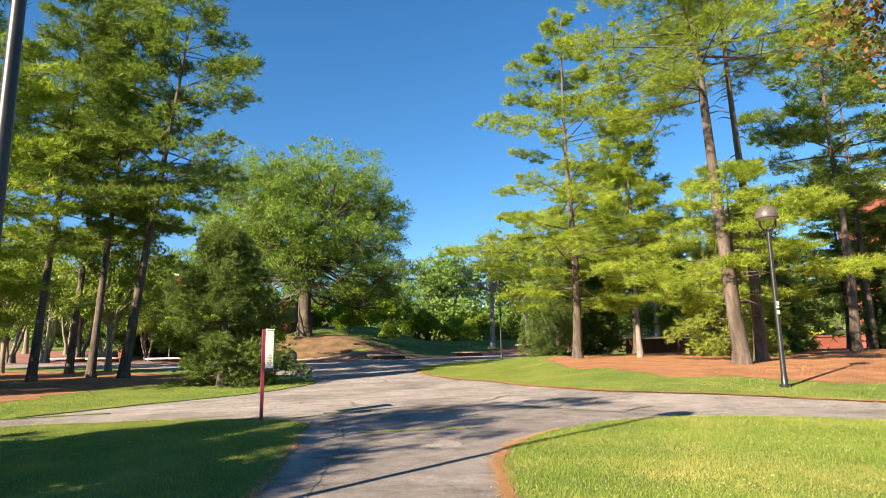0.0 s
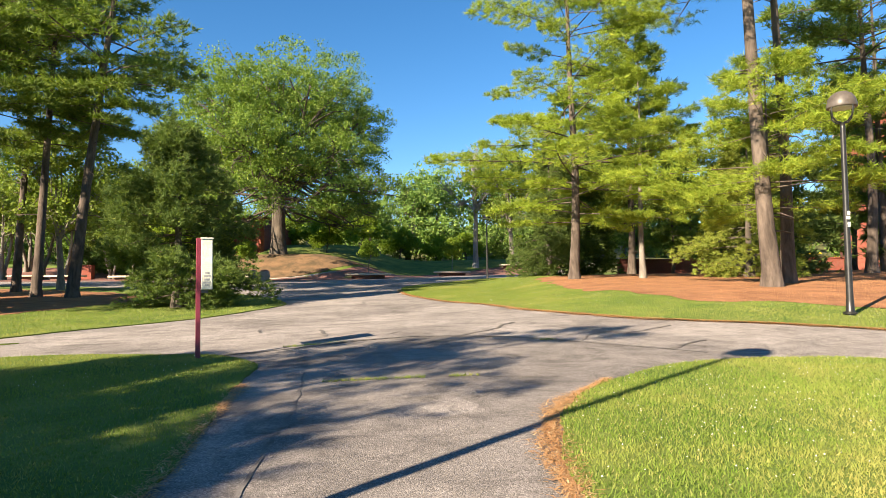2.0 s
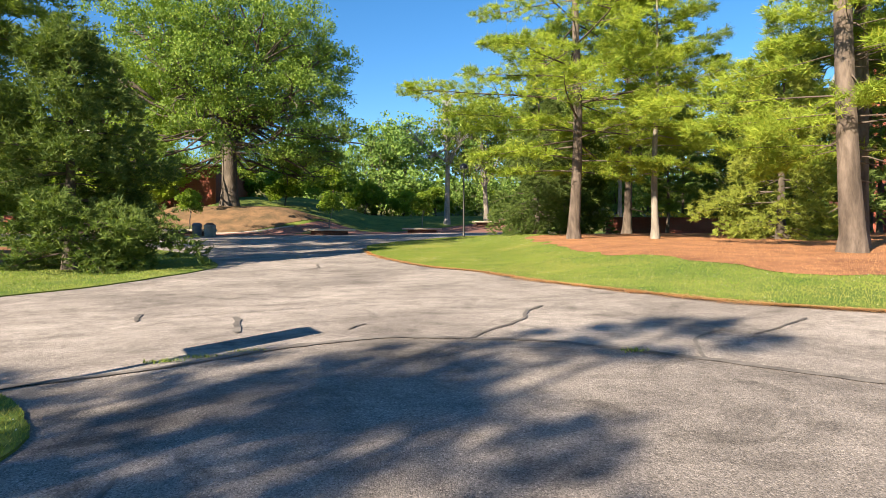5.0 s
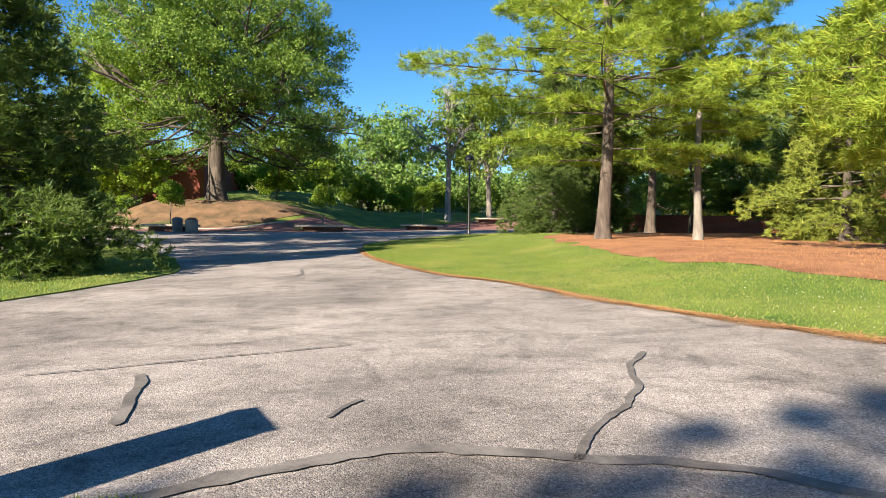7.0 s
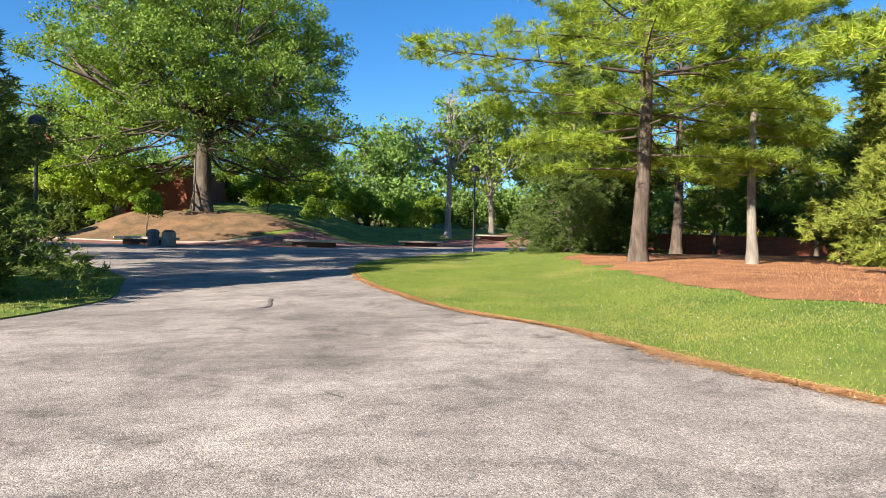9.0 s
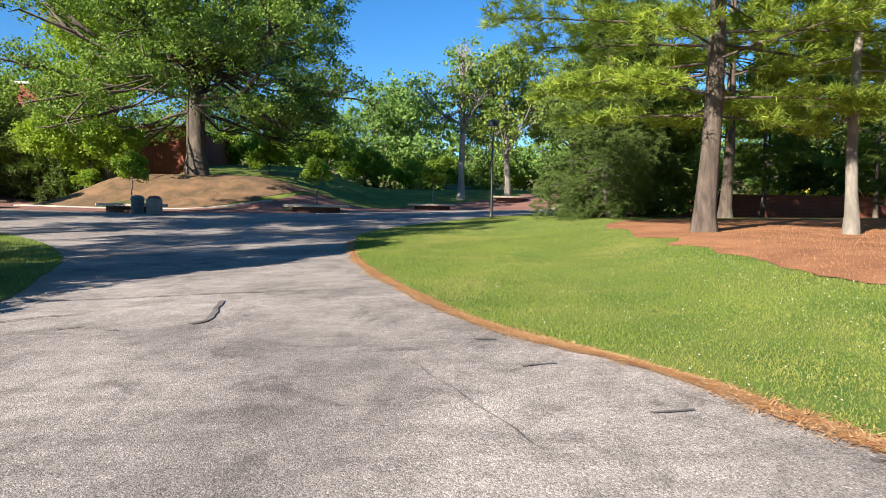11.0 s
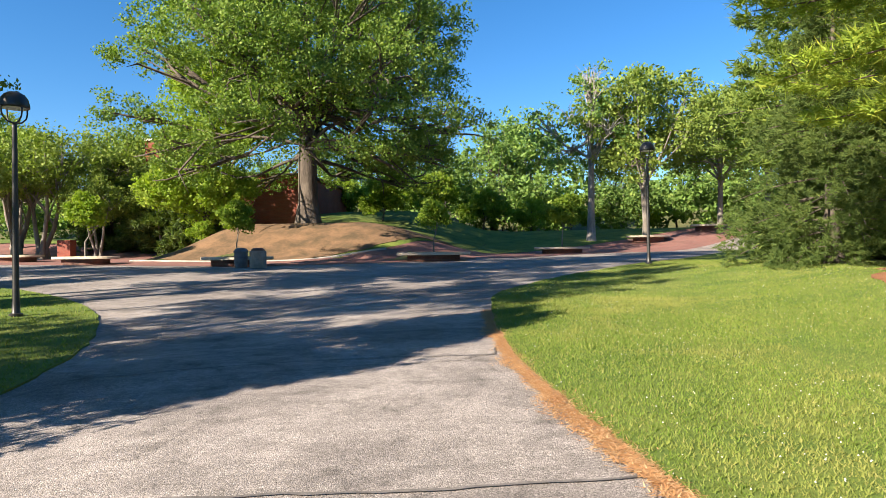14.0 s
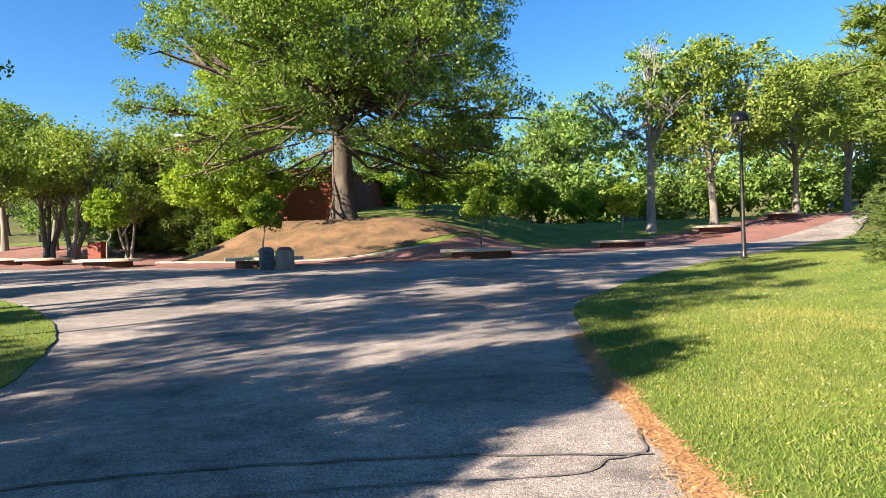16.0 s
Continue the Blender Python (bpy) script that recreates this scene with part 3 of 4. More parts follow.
def leaf_cloud(rng, centres, sizes, per, leaf):
    """Diamond leaves scattered in clumps; quads bent along no axis, of mixed tilt."""
    n = len(centres)
    c = np.repeat(centres, per, 0) + unit(rng.normal(0, 1, (n * per, 3))) * (rng.uniform(0, 1, (n * per, 1)) ** 0.45) * np.repeat(sizes, per)[:, None] * np.array([1, 1, 0.7])
    nrm = unit(rng.normal(0, 1, c.shape) * np.array([0.8, 0.8, 0.6]) + np.array([0, 0, 0.55]))
    a = unit(np.cross(nrm, rng.normal(0, 1, c.shape)))
    b = np.cross(nrm, a)
    s = leaf * rng.uniform(0.6, 1.25, (len(c), 1))
    tip = c + a * s * 0.6 - nrm * s * 0.12
    return np.stack([c - a * s * 0.55, c - b * s * 0.36, tip, c + b * s * 0.36], 1)


def broadleaf(name, seed, height, spread, bare, radius, material, bark, clumps=420, per=40, leaf=0.26, lobes=9, label="", clump_size=0.9, stems=1, category="tree", low=0.0, twigs=4, skirt=0, under=-1.0, arms=(), limb=1.0):
    """A leafy tree: trunk, forking limbs to each lobe of the crown, and clumps of single leaves."""
    r = random.Random(seed)
    rng = np.random.default_rng(seed)
    tree = tagged(new(name), label, category)
    tv, tf = [], []
    mid = Vector((0, 0, bare + (height - bare) * 0.48))
    half = (height - bare) * 0.5
    heads = []
    for k in range(lobes):
        a = 2 * math.pi * (k + r.uniform(-0.3, 0.3)) / lobes * (1 if lobes < 8 else 2.4)
        v = r.uniform(-0.75, 0.85)
        rr = math.sqrt(max(0.05, 1 - v * v)) * r.uniform(0.5, 0.72)
        heads.append((mid + Vector((math.cos(a) * rr * spread, math.sin(a) * rr * spread, v * half * 0.72)), spread * r.uniform(0.3, 0.46)))
    for k in range(skirt):
        a = 2 * math.pi * (k + r.uniform(-0.25, 0.25)) / skirt
        q = r.uniform(0.55, 0.85) * spread
        heads.append((Vector((math.cos(a) * q, math.sin(a) * q, bare + half * r.uniform(-0.08, 0.4))), spread * r.uniform(0.2, 0.29)))
    heads += [(Vector(c), size) for c, size in arms]
    heads.append((mid + Vector((0, 0, half * 0.6)), spread * 0.4))
    heads.append((mid, spread * 0.5))
    for s in range(stems):
        off = Vector((0, 0, 0)) if stems == 1 else Vector((math.cos(s * 2.4) * radius * 1.6, math.sin(s * 2.4) * radius * 1.6, 0))
        lean = off * 3
        fork = Vector((0, 0, bare + half * 0.45)) + lean + Vector((r.uniform(-0.3, 0.3), r.uniform(-0.3, 0.3), 0))
        tops = Vector((lean.x * 1.5, lean.y * 1.5, height * 0.86))
        line = [off - Vector((0, 0, 0.3)), off + Vector((0, 0, 0.15)), off + Vector((0, 0, bare * 0.35 + 0.3)), off.lerp(fork, 0.6), fork, fork.lerp(tops, 0.5) + Vector((r.uniform(-0.5, 0.5), r.uniform(-0.5, 0.5), 0)), tops]
        tube(tv, tf, line, [radius * 1.9, radius * 1.35, radius, radius * 0.9, radius * 0.68, radius * 0.36, radius * 0.06], 9)
        for j, (c, s2) in enumerate(heads):
            if j % stems != s:
                continue
            start = line[3].lerp(fork, r.uniform(0.0, 1.4))
            bow = start.lerp(c, 0.5) + Vector((r.uniform(-0.4, 0.4), r.uniform(-0.4, 0.4), -0.05 * (c - start).length + r.uniform(-0.2, 0.4)))
            tube(tv, tf, [start, start.lerp(bow, 0.5) + Vector((0, 0, 0.15)), bow, c], [limb * radius * 0.45, limb * radius * 0.34, limb * radius * 0.22, radius * 0.05], 6)
            for q in range(twigs):
                e = c + Vector((r.gauss(0, 1), r.gauss(0, 1), r.gauss(0.2, 0.7))).normalized() * s2 * r.uniform(0.6, 0.95)
                tube(tv, tf, [bow.lerp(c, r.uniform(0.1, 0.8)), c.lerp(e, 0.5), e], [radius * 0.16, radius * 0.09, radius * 0.02], 4)
    mesh_ob("trunk", tv, tf, bark, tree, True)
    w = np.array([s2 ** 2 for _, s2 in heads])
    pick = rng.choice(len(heads), clumps, p=w / w.sum())
    hc = np.array([tuple(c) for c, _ in heads])[pick]
    hs = np.array([s2 for _, s2 in heads])[pick]
    d = unit(rng.normal(0, 1, (clumps, 3)))
    d[:, 2] = np.where(d[:, 2] < -0.25, -d[:, 2] * under, d[:, 2])
    centres = hc + d * (rng.uniform(0.25, 1.0, (clumps, 1)) ** 0.5) * hs[:, None] * np.array([1.05, 1.05, 0.85])
    keep = centres[:, 2] > max(low, bare * 0.55)
    tri_ob("crown", leaf_cloud(rng, centres[keep], rng.uniform(0.5, 1.25, keep.sum()) * clump_size, per, leaf), material, tree)
    return tree


def stand(tree, x, y, rz=0.0, s=1.0, sink=0.0):
    tree.matrix_basis = pose(x, y, ground_z(x, y) - sink, 0, 0, rz) @ Matrix.Scale(s, 4)
    return tree


def again(tree, x, y, rz=0.0, s=1.0, sink=0.0, label=""):
    o = tree.copy()
    bpy.data.objects.remove(o)
    c = copy_thing(tree, pose(x, y, ground_z(x, y) - sink, 0, 0, rz))
    c.scale = (s, s, s)
    if label:
        c["label"] = label
    return c


# pines on the island
stand(pine("pine_tree", 11, 20.0, 0.25, 3.0, 6.9, M_NEEDLE, M_BARK, (0.0, 0), 0.98, 165, 22, 0.25, 0.024, label="tall sunlit white pine in the straw bed, branched low", shape=0.7, dead=False, thick=0.06), 7.05, 33.7, 20)
stand(pine("pine_tree", 12, 22.0, 0.28, 10.3, 6.2, M_NEEDLE, M_BARK, (-0.05, 0.0), 1.05, 125, 19, 0.25, 0.024, label="leaning pine with a long bare grey trunk", shape=0.5), 10.7, 22.9)
stand(pine("pine_tree", 13, 19.0, 0.24, 12.0, 4.4, M_NEEDLE, M_BARK, (0.0, 0.02), 1.05, 85, 17, 0.25, 0.025, label="straight slim pine behind the leaning one", shape=0.5), 12.3, 24.7)
stand(pine("pine_tree", 14, 11.5, 0.15, 2.9, 4.3, M_NEEDLE, M_BARKL, (0.01, 0), 0.85, 115, 20, 0.24, 0.024, label="slender young pine with a pale trunk", shape=0.8), 10.1, 32.8, 70)
# low sunlit boughs round the leaning pine
stand(pine("pine_tree", 15, 7.4, 0.13, 2.7, 5.0, M_NEEDLE, M_BARK, (0.0, 0), 0.75, 140, 19, 0.24, 0.024, label="low spreading pine with bright yellow-green boughs", shape=0.55), 10.95, 23.35, 40)
# bushy conifers
stand(pine("spruce_tree", 16, 8.4, 0.2, 0.2, 3.0, M_SPRUCE, M_BARKD, (0, 0), 0.36, 95, 24, 0.15, 0.021, droop=0.14, label="dense dark spruce with boughs to the ground", shape=0.75, dead=False, skip=0.02, thick=0.22), 7.6, 42.3)
stand(pine("hemlock_tree", 17, 7.0, 0.18, 0.25, 3.2, M_HEM, M_BARKD, (0, 0), 0.36, 100, 15, 0.18, 0.033, droop=0.12, label="dense yellowish hemlock with boughs to the ground", shape=0.6, dead=False, skip=0.02, thick=0.22), 14.6, 31.6)
spruce_left = stand(pine("spruce_tree", 18, 7.0, 0.2, 0.15, 3.3, M_SPRUCE, M_BARKD, (0, 0), 0.31, 125, 14, 0.18, 0.036, droop=0.1, label="broad dark green spruce at the lawn corner", shape=0.62, dead=False, skip=0.02, thick=0.22), -9.6, 27.5)
# deeper pines of the island
back_pine = stand(pine("pine_tree", 19, 18.0, 0.25, 3.6, 5.0, M_NEEDLE_SHADE, M_BARK, (0, 0), 0.85, 52, 9, 0.5, 0.085, label="dark pine deeper in the grove", shape=0.7), 13.5, 44.5)
for k, (x, y, a, s) in enumerate([(18.5, 50, 70, 0.5), (22.5, 56, 150, 0.55), (10.5, 50, 200, 0.8), (25.5, 51, 300, 0.5)]):
    again(back_pine, x, y, a, s)
far_pine = stand(pine("pine_tree", 20, 20.0, 0.27, 8.5, 5.4, M_NEEDLE_SHADE, M_BARK, (0.01, 0), 0.95, 62, 11, 0.42, 0.062, label="tall dark pine with layered boughs", shape=0.5), 22.0, 33.9)
again(far_pine, 25.8, 38.0, 130, 0.92)
again(back_pine, 27.5, 43.0, 40, 0.75)
again(back_pine, 31.5, 47.0, 140, 0.7)
dense = stand(pine("hemlock_tree", 24, 9.5, 0.2, 0.25, 3.6, M_SPRUCE, M_BARKD, (0, 0), 0.5, 40, 8, 0.45, 0.11, droop=0.12, label="dense dark hemlock added to fill gaps and cast shade", shape=0.6, dead=False, skip=0.02, thick=0.22), 18.5, 36.5)
for x, y, a, s in ((28.5, 38, 120, 1.0), (28, 57, 10, 1.3), (10.2, 46.5, 100, 0.9)):
    again(dense, x, y, a, s)

# pines on the left
lean_pine = stand(pine("pine_tree", 21, 25.0, 0.29, 9.0, 6.2, M_NEEDLE_SHADE, M_BARK, (0.115, 0.0), 1.05, 75, 12, 0.4, 0.058, label="tall pine leaning over the verge", shape=0.5), -17.9, 35.5)
tall_pine = stand(pine("pine_tree", 22, 24.0, 0.25, 8.0, 5.4, M_NEEDLE_SHADE, M_BARK, (0.05, 0.0), 0.95, 62, 11, 0.42, 0.062, label="tall slim pine in the shady grove", shape=0.5), -20.3, 36.5)
for x, y, a, s in ((-24.5, 41.5, 60, 1.0), (-21.8, 33.6, 10, 0.95),):
    again(tall_pine, x, y, a, s)
near_pine = stand(pine("pine_tree", 23, 19.0, 0.3, 2.6, 6.0, M_NEEDLE, M_BARK, (0.0, 0.0), 0.85, 90, 12, 0.34, 0.05, label="big pine with drooping light-green boughs", shape=0.6), -19.7, 23.0)
# unseen trees added beside and behind the walk to shade lawn and drive
shade_pine = stand(pine("pine_tree", 25, 12.4, 0.17, 1.6, 3.9, M_NEEDLE_SHADE, M_BARK, (0, 0), 1.05, 46, 11, 0.28, 0.04, label="slender dark pine added unseen beside the footpath lawn for shade", shape=0.55, dead=False), -12.1, 1.0)
again(shade_pine, -12.95, 1.45, 200, 0.9)
again(shade_pine, -13.8, 2.5, 120, 0.82)
again(dense, -15.8, 2.2, 0, 1.0)
again(dense, -12.6, -2.9, 40, 0.8)
again(dense, -18.0, 4.2, 80, 0.75)
again(near_pine, -12.2, -1.6, 110, 0.4)
# out of view on the left, added so their shade darkens the straw bed
for x, y, a in ((-27, 26.5, 30), (-25.5, 19.5, 140), (-31, 33, 250), (-29, 21, 80)):
    again(dense, x, y, a, 1.15)
again(near_pine, -16.8, 0.6, 190, 0.55)
again(dense, -10.5, 3.2, 70, 0.66)
again(dense, -11.2, -0.4, 160, 0.8)

# broadleaf trees
stand(broadleaf("maple_tree", 31, 21.2, 11.8, 3.8, 0.70, M_MAPLE, M_BARKD, 2900, 62, 0.18, 34, "great spreading maple on the mound", 0.84, skirt=16, under=0.35, limb=0.48,
                arms=(((-11.5, -2.5, 7.5), 2.6), ((-9.0, -4.5, 10.5), 3.0), ((-10.5, -1.0, 12.5), 2.8), ((9.5, -3.0, 6.0), 2.8), ((7.0, -5.5, 9.5), 3.2), ((3.0, -7.5, 8.0), 3.0), ((-4.0, -7.0, 11.0), 3.2), ((8.5, 0.0, 14.0), 3.0), ((9.2, -2.0, 4.2), 2.5), ((6.0, -4.0, 4.0), 2.3), ((10.6, 1.5, 6.5), 2.8), ((-7.0, -3.5, 4.8), 2.3), ((4.5, 3.5, 4.2), 2.6), ((7.5, 4.0, 5.0), 2.8))), -14.9, 67)
stand(broadleaf("maple_tree", 32, 17.5, 6.0, 7.5, 0.4, M_LIME, M_BARKD, 650, 44, 0.24, 12, "light-green maple behind the great one", 1.0), -24.5, 75)
dog = stand(broadleaf("dogwood_tree", 33, 6.4, 4.2, 1.6, 0.13, M_LIME, M_BARKD, 300, 44, 0.24, 8, "low light-green spreading tree", 0.7), -23.0, 67.5)
wood_a = stand(broadleaf("woodland_tree", 34, 15.0, 5.6, 4.0, 0.27, M_OLIVE, M_BARKL, 400, 36, 0.27, 14, "leafy green tree on the far lawn", 1.0), 10.2, 77)
wood_b = stand(broadleaf("woodland_tree", 35, 15.0, 6.8, 0.9, 0.3, M_LEAF, M_BARKD, 240, 24, 0.39, 14, "broad woodland tree in the distance", 1.2), -3, 104)
wood_c = stand(broadleaf("woodland_tree", 36, 11.5, 5.0, 2.2, 0.2, M_OLIVE, M_BARKL, 270, 36, 0.25, 10, "bushy several-stemmed tree by the plaza", 1.0, 3), -42, 73)
dead_tree = stand(broadleaf("bare_topped_tree", 37, 16.0, 5.6, 5.0, 0.3, M_LEAF, M_BARKG, 190, 34, 0.26, 14, "half-bare tree with grey dead twigs", 0.8, twigs=14), 6.0, 78.5)
shrub = stand(broadleaf("shrub", 38, 4.2, 3.0, 0.5, 0.08, M_LIME, M_BARKD, 150, 30, 0.32, 8, "rounded light-green shrub on the far lawn", 0.6, category="shrub"), -3.5, 89)
for x, y, a, s in ((18, 83, 60, 0.9), (24, 88, 140, 1.0), (31, 92, 220, 1.05), (-53, 80, 70, 1.0)):
    again(wood_a, x, y, a, s)
for k in range(22):
    x = -105 + k * 10.0 + 3 * math.sin(k * 2.1)
    again(wood_b, x, 112 + 9 * math.sin(k * 1.7) + 0.0008 * x * x, k * 77, 0.75 + 0.45 * math.sin(k * 1.3) ** 2)
for x, y, a, s in ((-48, 70, 50, 1.0), (-47, 79, 110, 1.0), (-36.5, 80, 250, 1.0), (-52, 60, 150, 1.0), (-38.5, 71.5, 40, 0.95), (-42.5, 67.5, 300, 0.92), (-29.3, 73.5, 140, 0.6), (-33.5, 71.3, 220, 0.6)):
    again(wood_c, x, y, a, s)
for x, y, a, s in ((-21.8, 65.2, 80, 0.35), (-11.5, 76.5, 20, 0.75), (-9, 92, 30, 1.1), (1.5, 93, 80, 0.9), (-14, 86, 60, 0.8), (6, 95, 160, 1.0), (14, 99, 160, 1.0), (-20, 95, 10, 1.1), (26, 103, 60, 1.2)):
    again(shrub, x, y, a, s)
# the first two stand unseen behind the walk, added for shade and reflections
for x, y, a, s in ((-30, -38, 0, 1.2), (22, -38, 200, 1.2), (-70, 40, 100, 1.1), (48, 95, 60, 1.1)):
    again(wood_b, x, y, a, s)
thicket = stand(broadleaf("thicket", 42, 6.5, 5.0, 0.2, 0.1, M_LEAF, M_BARKD, 150, 28, 0.38, 12, "dense green undergrowth bush at the wood's edge", 0.9, category="bush"), -62, 98)
for k in range(19):
    again(thicket, -56 + k * 6.8, 100 + 3 * math.sin(k * 2.3), k * 50, 1.0 + 0.35 * math.sin(k * 1.9) ** 2)
# shade trees behind the left-hand pines, and dark evergreens beyond the plaza
for x, y, a, s in ((-23.0, 43.4, 30, 0.7), (-30, 43, 110, 0.6), (-37, 43.5, 200, 0.7)):
    again(wood_a, x, y, a, s)
again(dense, -36.8, 78, 15, 0.95)
again(dense, -32.5, 76.5, 95, 0.8)
again(dense, -28.4, 74.6, 60, 1.12)
# a rust-leaved branch over the right lawn
stand(broadleaf("oak_tree", 39, 11.0, 4.6, 5.2, 0.26, M_RUST, M_BARKD, 330, 44, 0.16, 10, "oak with some rust-coloured leaves beside the lawn", 0.8), 13.1, 12.6)

# ---- buildings ----


def wall_box(name, x0, x1, y0, y1, z0, z1, material, parent, label=""):
    bm = bmesh.new()
    box(bm, (x0 + x1) / 2, (y0 + y1) / 2, (z0 + z1) / 2, x1 - x0, y1 - y0, z1 - z0)
    return part(name, bm, material, parent, label)


def window(parent, x, y, z, w, h):
    bm = bmesh.new()
    for dx, dz, sx, sz in ((-w / 2, 0, 0.1, h), (w / 2, 0, 0.1, h), (0, h / 2, w + 0.1, 0.1), (0, -h / 2, w + 0.1, 0.1), (0, 0, 0.06, h)):
        box(bm, x + dx, y - 0.03, z + dz, sx, 0.12, sz)
    f = part("window", bm, M_TRIM, parent)
    bm = bmesh.new()
    box(bm, x, y + 0.0, z, w - 0.1, 0.04, h - 0.1)
    part("pane", bm, M_GLASSD, f)


hall = tagged(new("brick_hall"), "four-storey red brick hall with a pale roof edge", "building")
wall_box("wall", 36.5, 72, 58, 72, 1.0, 16.2, M_BRICK, hall)
wall_box("roof_edge", 36.2, 72.3, 57.7, 72.3, 16.2, 16.9, M_TRIM, hall)
wall_box("penthouse", 45, 66, 60.5, 70, 16.9, 20.5, M_TAN, hall)
wall_box("porch_wall", 39.5, 45.0, 55.5, 57.99, 1.0, 6.0, M_BRICK, hall)
for fl in range(4):
    for k in range(7):
        window(hall, 42 + k * 4.2, 57.96, 4.2 + fl * 3.4, 1.5, 1.9)
hall.matrix_basis = pose(37.5, 58, 0, 0, 0, -32) @ pose(-36.5, -58, 0)
library = tagged(new("brick_house"), "dark red brick building behind the mound with a square chimney", "building")
wall_box("wall", -26.5, -19.6, 80, 96, 3.0, 9.4, M_BRICK, library)
wall_box("wing_wall", -36, -26.5, 81, 95, 2.0, 8.2, M_BRICK, library)
wall_box("roof_edge", -36.3, -19.3, 79.8, 96.2, 9.4, 9.6, M_BASE, library)
wall_box("chimney", -33.9, -31.6, 78.6, 81.0, 2.0, 12.7, M_BRICK, library)
wall_box("chimney_cap", -34.1, -31.4, 78.4, 81.2, 12.7, 12.9, M_TRIM, library)
for k in range(2):
    window(library, -33.8 + k * 3.0, 80.96, 5.4, 1.3, 1.7)
gar = tagged(new("garden_wall"), "low red brick garden wall beyond the grove", "wall")
wall_box("wall", 15, 33, 52, 52.4, 1.5, 2.95, M_BRICK, gar)
wall_box("coping", 14.9, 33.1, 51.93, 52.47, 2.95, 3.05, M_BRICK, gar)
rngf = np.random.default_rng(5)
fx = np.stack([rngf.uniform(15.5, 33, 90), rngf.uniform(52.8, 54.2, 90), rngf.uniform(2.6, 3.4, 90)], 1)
tagged(tri_ob("flower_bed", leaf_cloud(rngf, fx, np.full(90, 0.3), 24, 0.14), M_FLOWER), "yellow-green flower bed behind the brick wall", "flowers", kind="stuff")
pier = tagged(new("brick_pier"), "low red brick pier at the plaza's far side", "pier")
wall_box("wall", -36.2, -35.1, 70.2, 70.9, 1.6, 3.5, M_BRICK, pier)

# ---- street furniture ----


def street_lamp(top=4.0, dome=M_BLACK):
    e = top - 4.0
    lamp = tagged(new("street_lamp"), "black steel lamp post with a half-dome head in a hoop", "street lamp", "street lamps along the drive")
    bm = bmesh.new()
    lathe(bm, [(0.1, -0.2), (0.1, 0.03), (0.085, 0.05), (0.075, 0.3), (0.068, 0.34), (0.05, 4.0 + e), (0.05, 4.12 + e)], 16)
    part("post", bm, M_BLACK, lamp, smooth=True)
    bm = bmesh.new()
    lathe(bm, [(0.135, 0.02), (0.135, 0.06), (0.1, 0.075)], 16)
    part("base_flange", bm, M_BLACK, lamp)
    hv, hf = [], []
    arc = [Vector((-0.27, 0, 4.5)), Vector((-0.275, 0, 4.36)), Vector((-0.25, 0, 4.24)), Vector((-0.15, 0, 4.14)), Vector((0, 0, 4.11)), Vector((0.15, 0, 4.14)), Vector((0.25, 0, 4.24)), Vector((0.275, 0, 4.36)), Vector((0.27, 0, 4.5))]
    tube(hv, hf, arc, [0.018] * 9, 6)
    for turn in (0.0, math.pi / 2):
        spin = Matrix.Rotation(turn, 3, "Z")
        mesh_ob("hoop", [spin @ v + Vector((0, 0, e)) for v in hv], hf, M_BLACK, lamp, True)
    bm = bmesh.new()
    lathe(bm, [(a, b + e) for a, b in ((0.29, 4.44), (0.295, 4.46), (0.29, 4.53), (0.26, 4.64), (0.2, 4.73), (0.11, 4.785), (0.02, 4.8))], 22)
    part("dome", bm, dome, lamp, smooth=True)
    bm = bmesh.new()
    lathe(bm, [(a, b + e) for a, b in ((0.16, 4.424), (0.23, 4.428), (0.24, 4.438))], 20)
    part("lens", bm, M_LENS, lamp)
    return lamp


lampA = street_lamp(4.0, M_DOME)
lampA.matrix_basis = pose(8.75, 16.5, ground_z(8.75, 16.5) + 0.026, 0, 0, 12)
for z, h, a in ((1.92, 0.1, 0.1), (2.06, 0.06, -0.2), (2.16, 0.09, 0.2)):
    bm = bmesh.new()
    box(bm, -0.01 + a * 0.05, -0.066, z, 0.075, 0.012, h, rz=a)
    part("sticker", bm, M_STICKER, lampA, "torn white sticker")
lampB = street_lamp(4.1)
lampB.matrix_basis = pose(4.5, 50.3, ground_z(4.5, 50.3) + 0.026, 0, 0, 5)
copy_thing(lampB, pose(-11.8, 37.1, ground_z(-11.8, 37.1) + 0.026, 0, 0, -20))
lampD = street_lamp(5.75)
lampD.matrix_basis = pose(-3.51, 4.77, ground_z(-3.51, 4.77) + 0.026, 0, 0, 30)
lampD["label"] = "tall black steel lamp post standing on the lawn"

sign = tagged(new("sign_post"), "cream map cabinet on a maroon square post at the lawn edge", "sign")
bm = bmesh.new()
box(bm, 0, 0, 0.95, 0.075, 0.075, 2.1, 0.008)
part("post", bm, M_MAROON, sign)
bm = bmesh.new()
box(bm, 0.13, 0.2, 1.56, 0.18, 0.52, 0.84, 0.012)
cab = part("cabinet", bm, M_CREAM, sign)
for z, w in ((1.42, 0.07), (1.37, 0.1), (1.31, 0.08), (1.26, 0.11), (1.22, 0.06)):
    bm = bmesh.new()
    box(bm, 0.13, -0.0615, z, w, 0.004, 0.03)
    part("print", bm, M_PRINT, cab, "faded grey print")
bm = bmesh.new()
box(bm, 0.1, 0.05, 1.11, 0.1, 0.1, 0.05, 0.005)
part("bracket", bm, M_BIN, sign)
bm = bmesh.new()
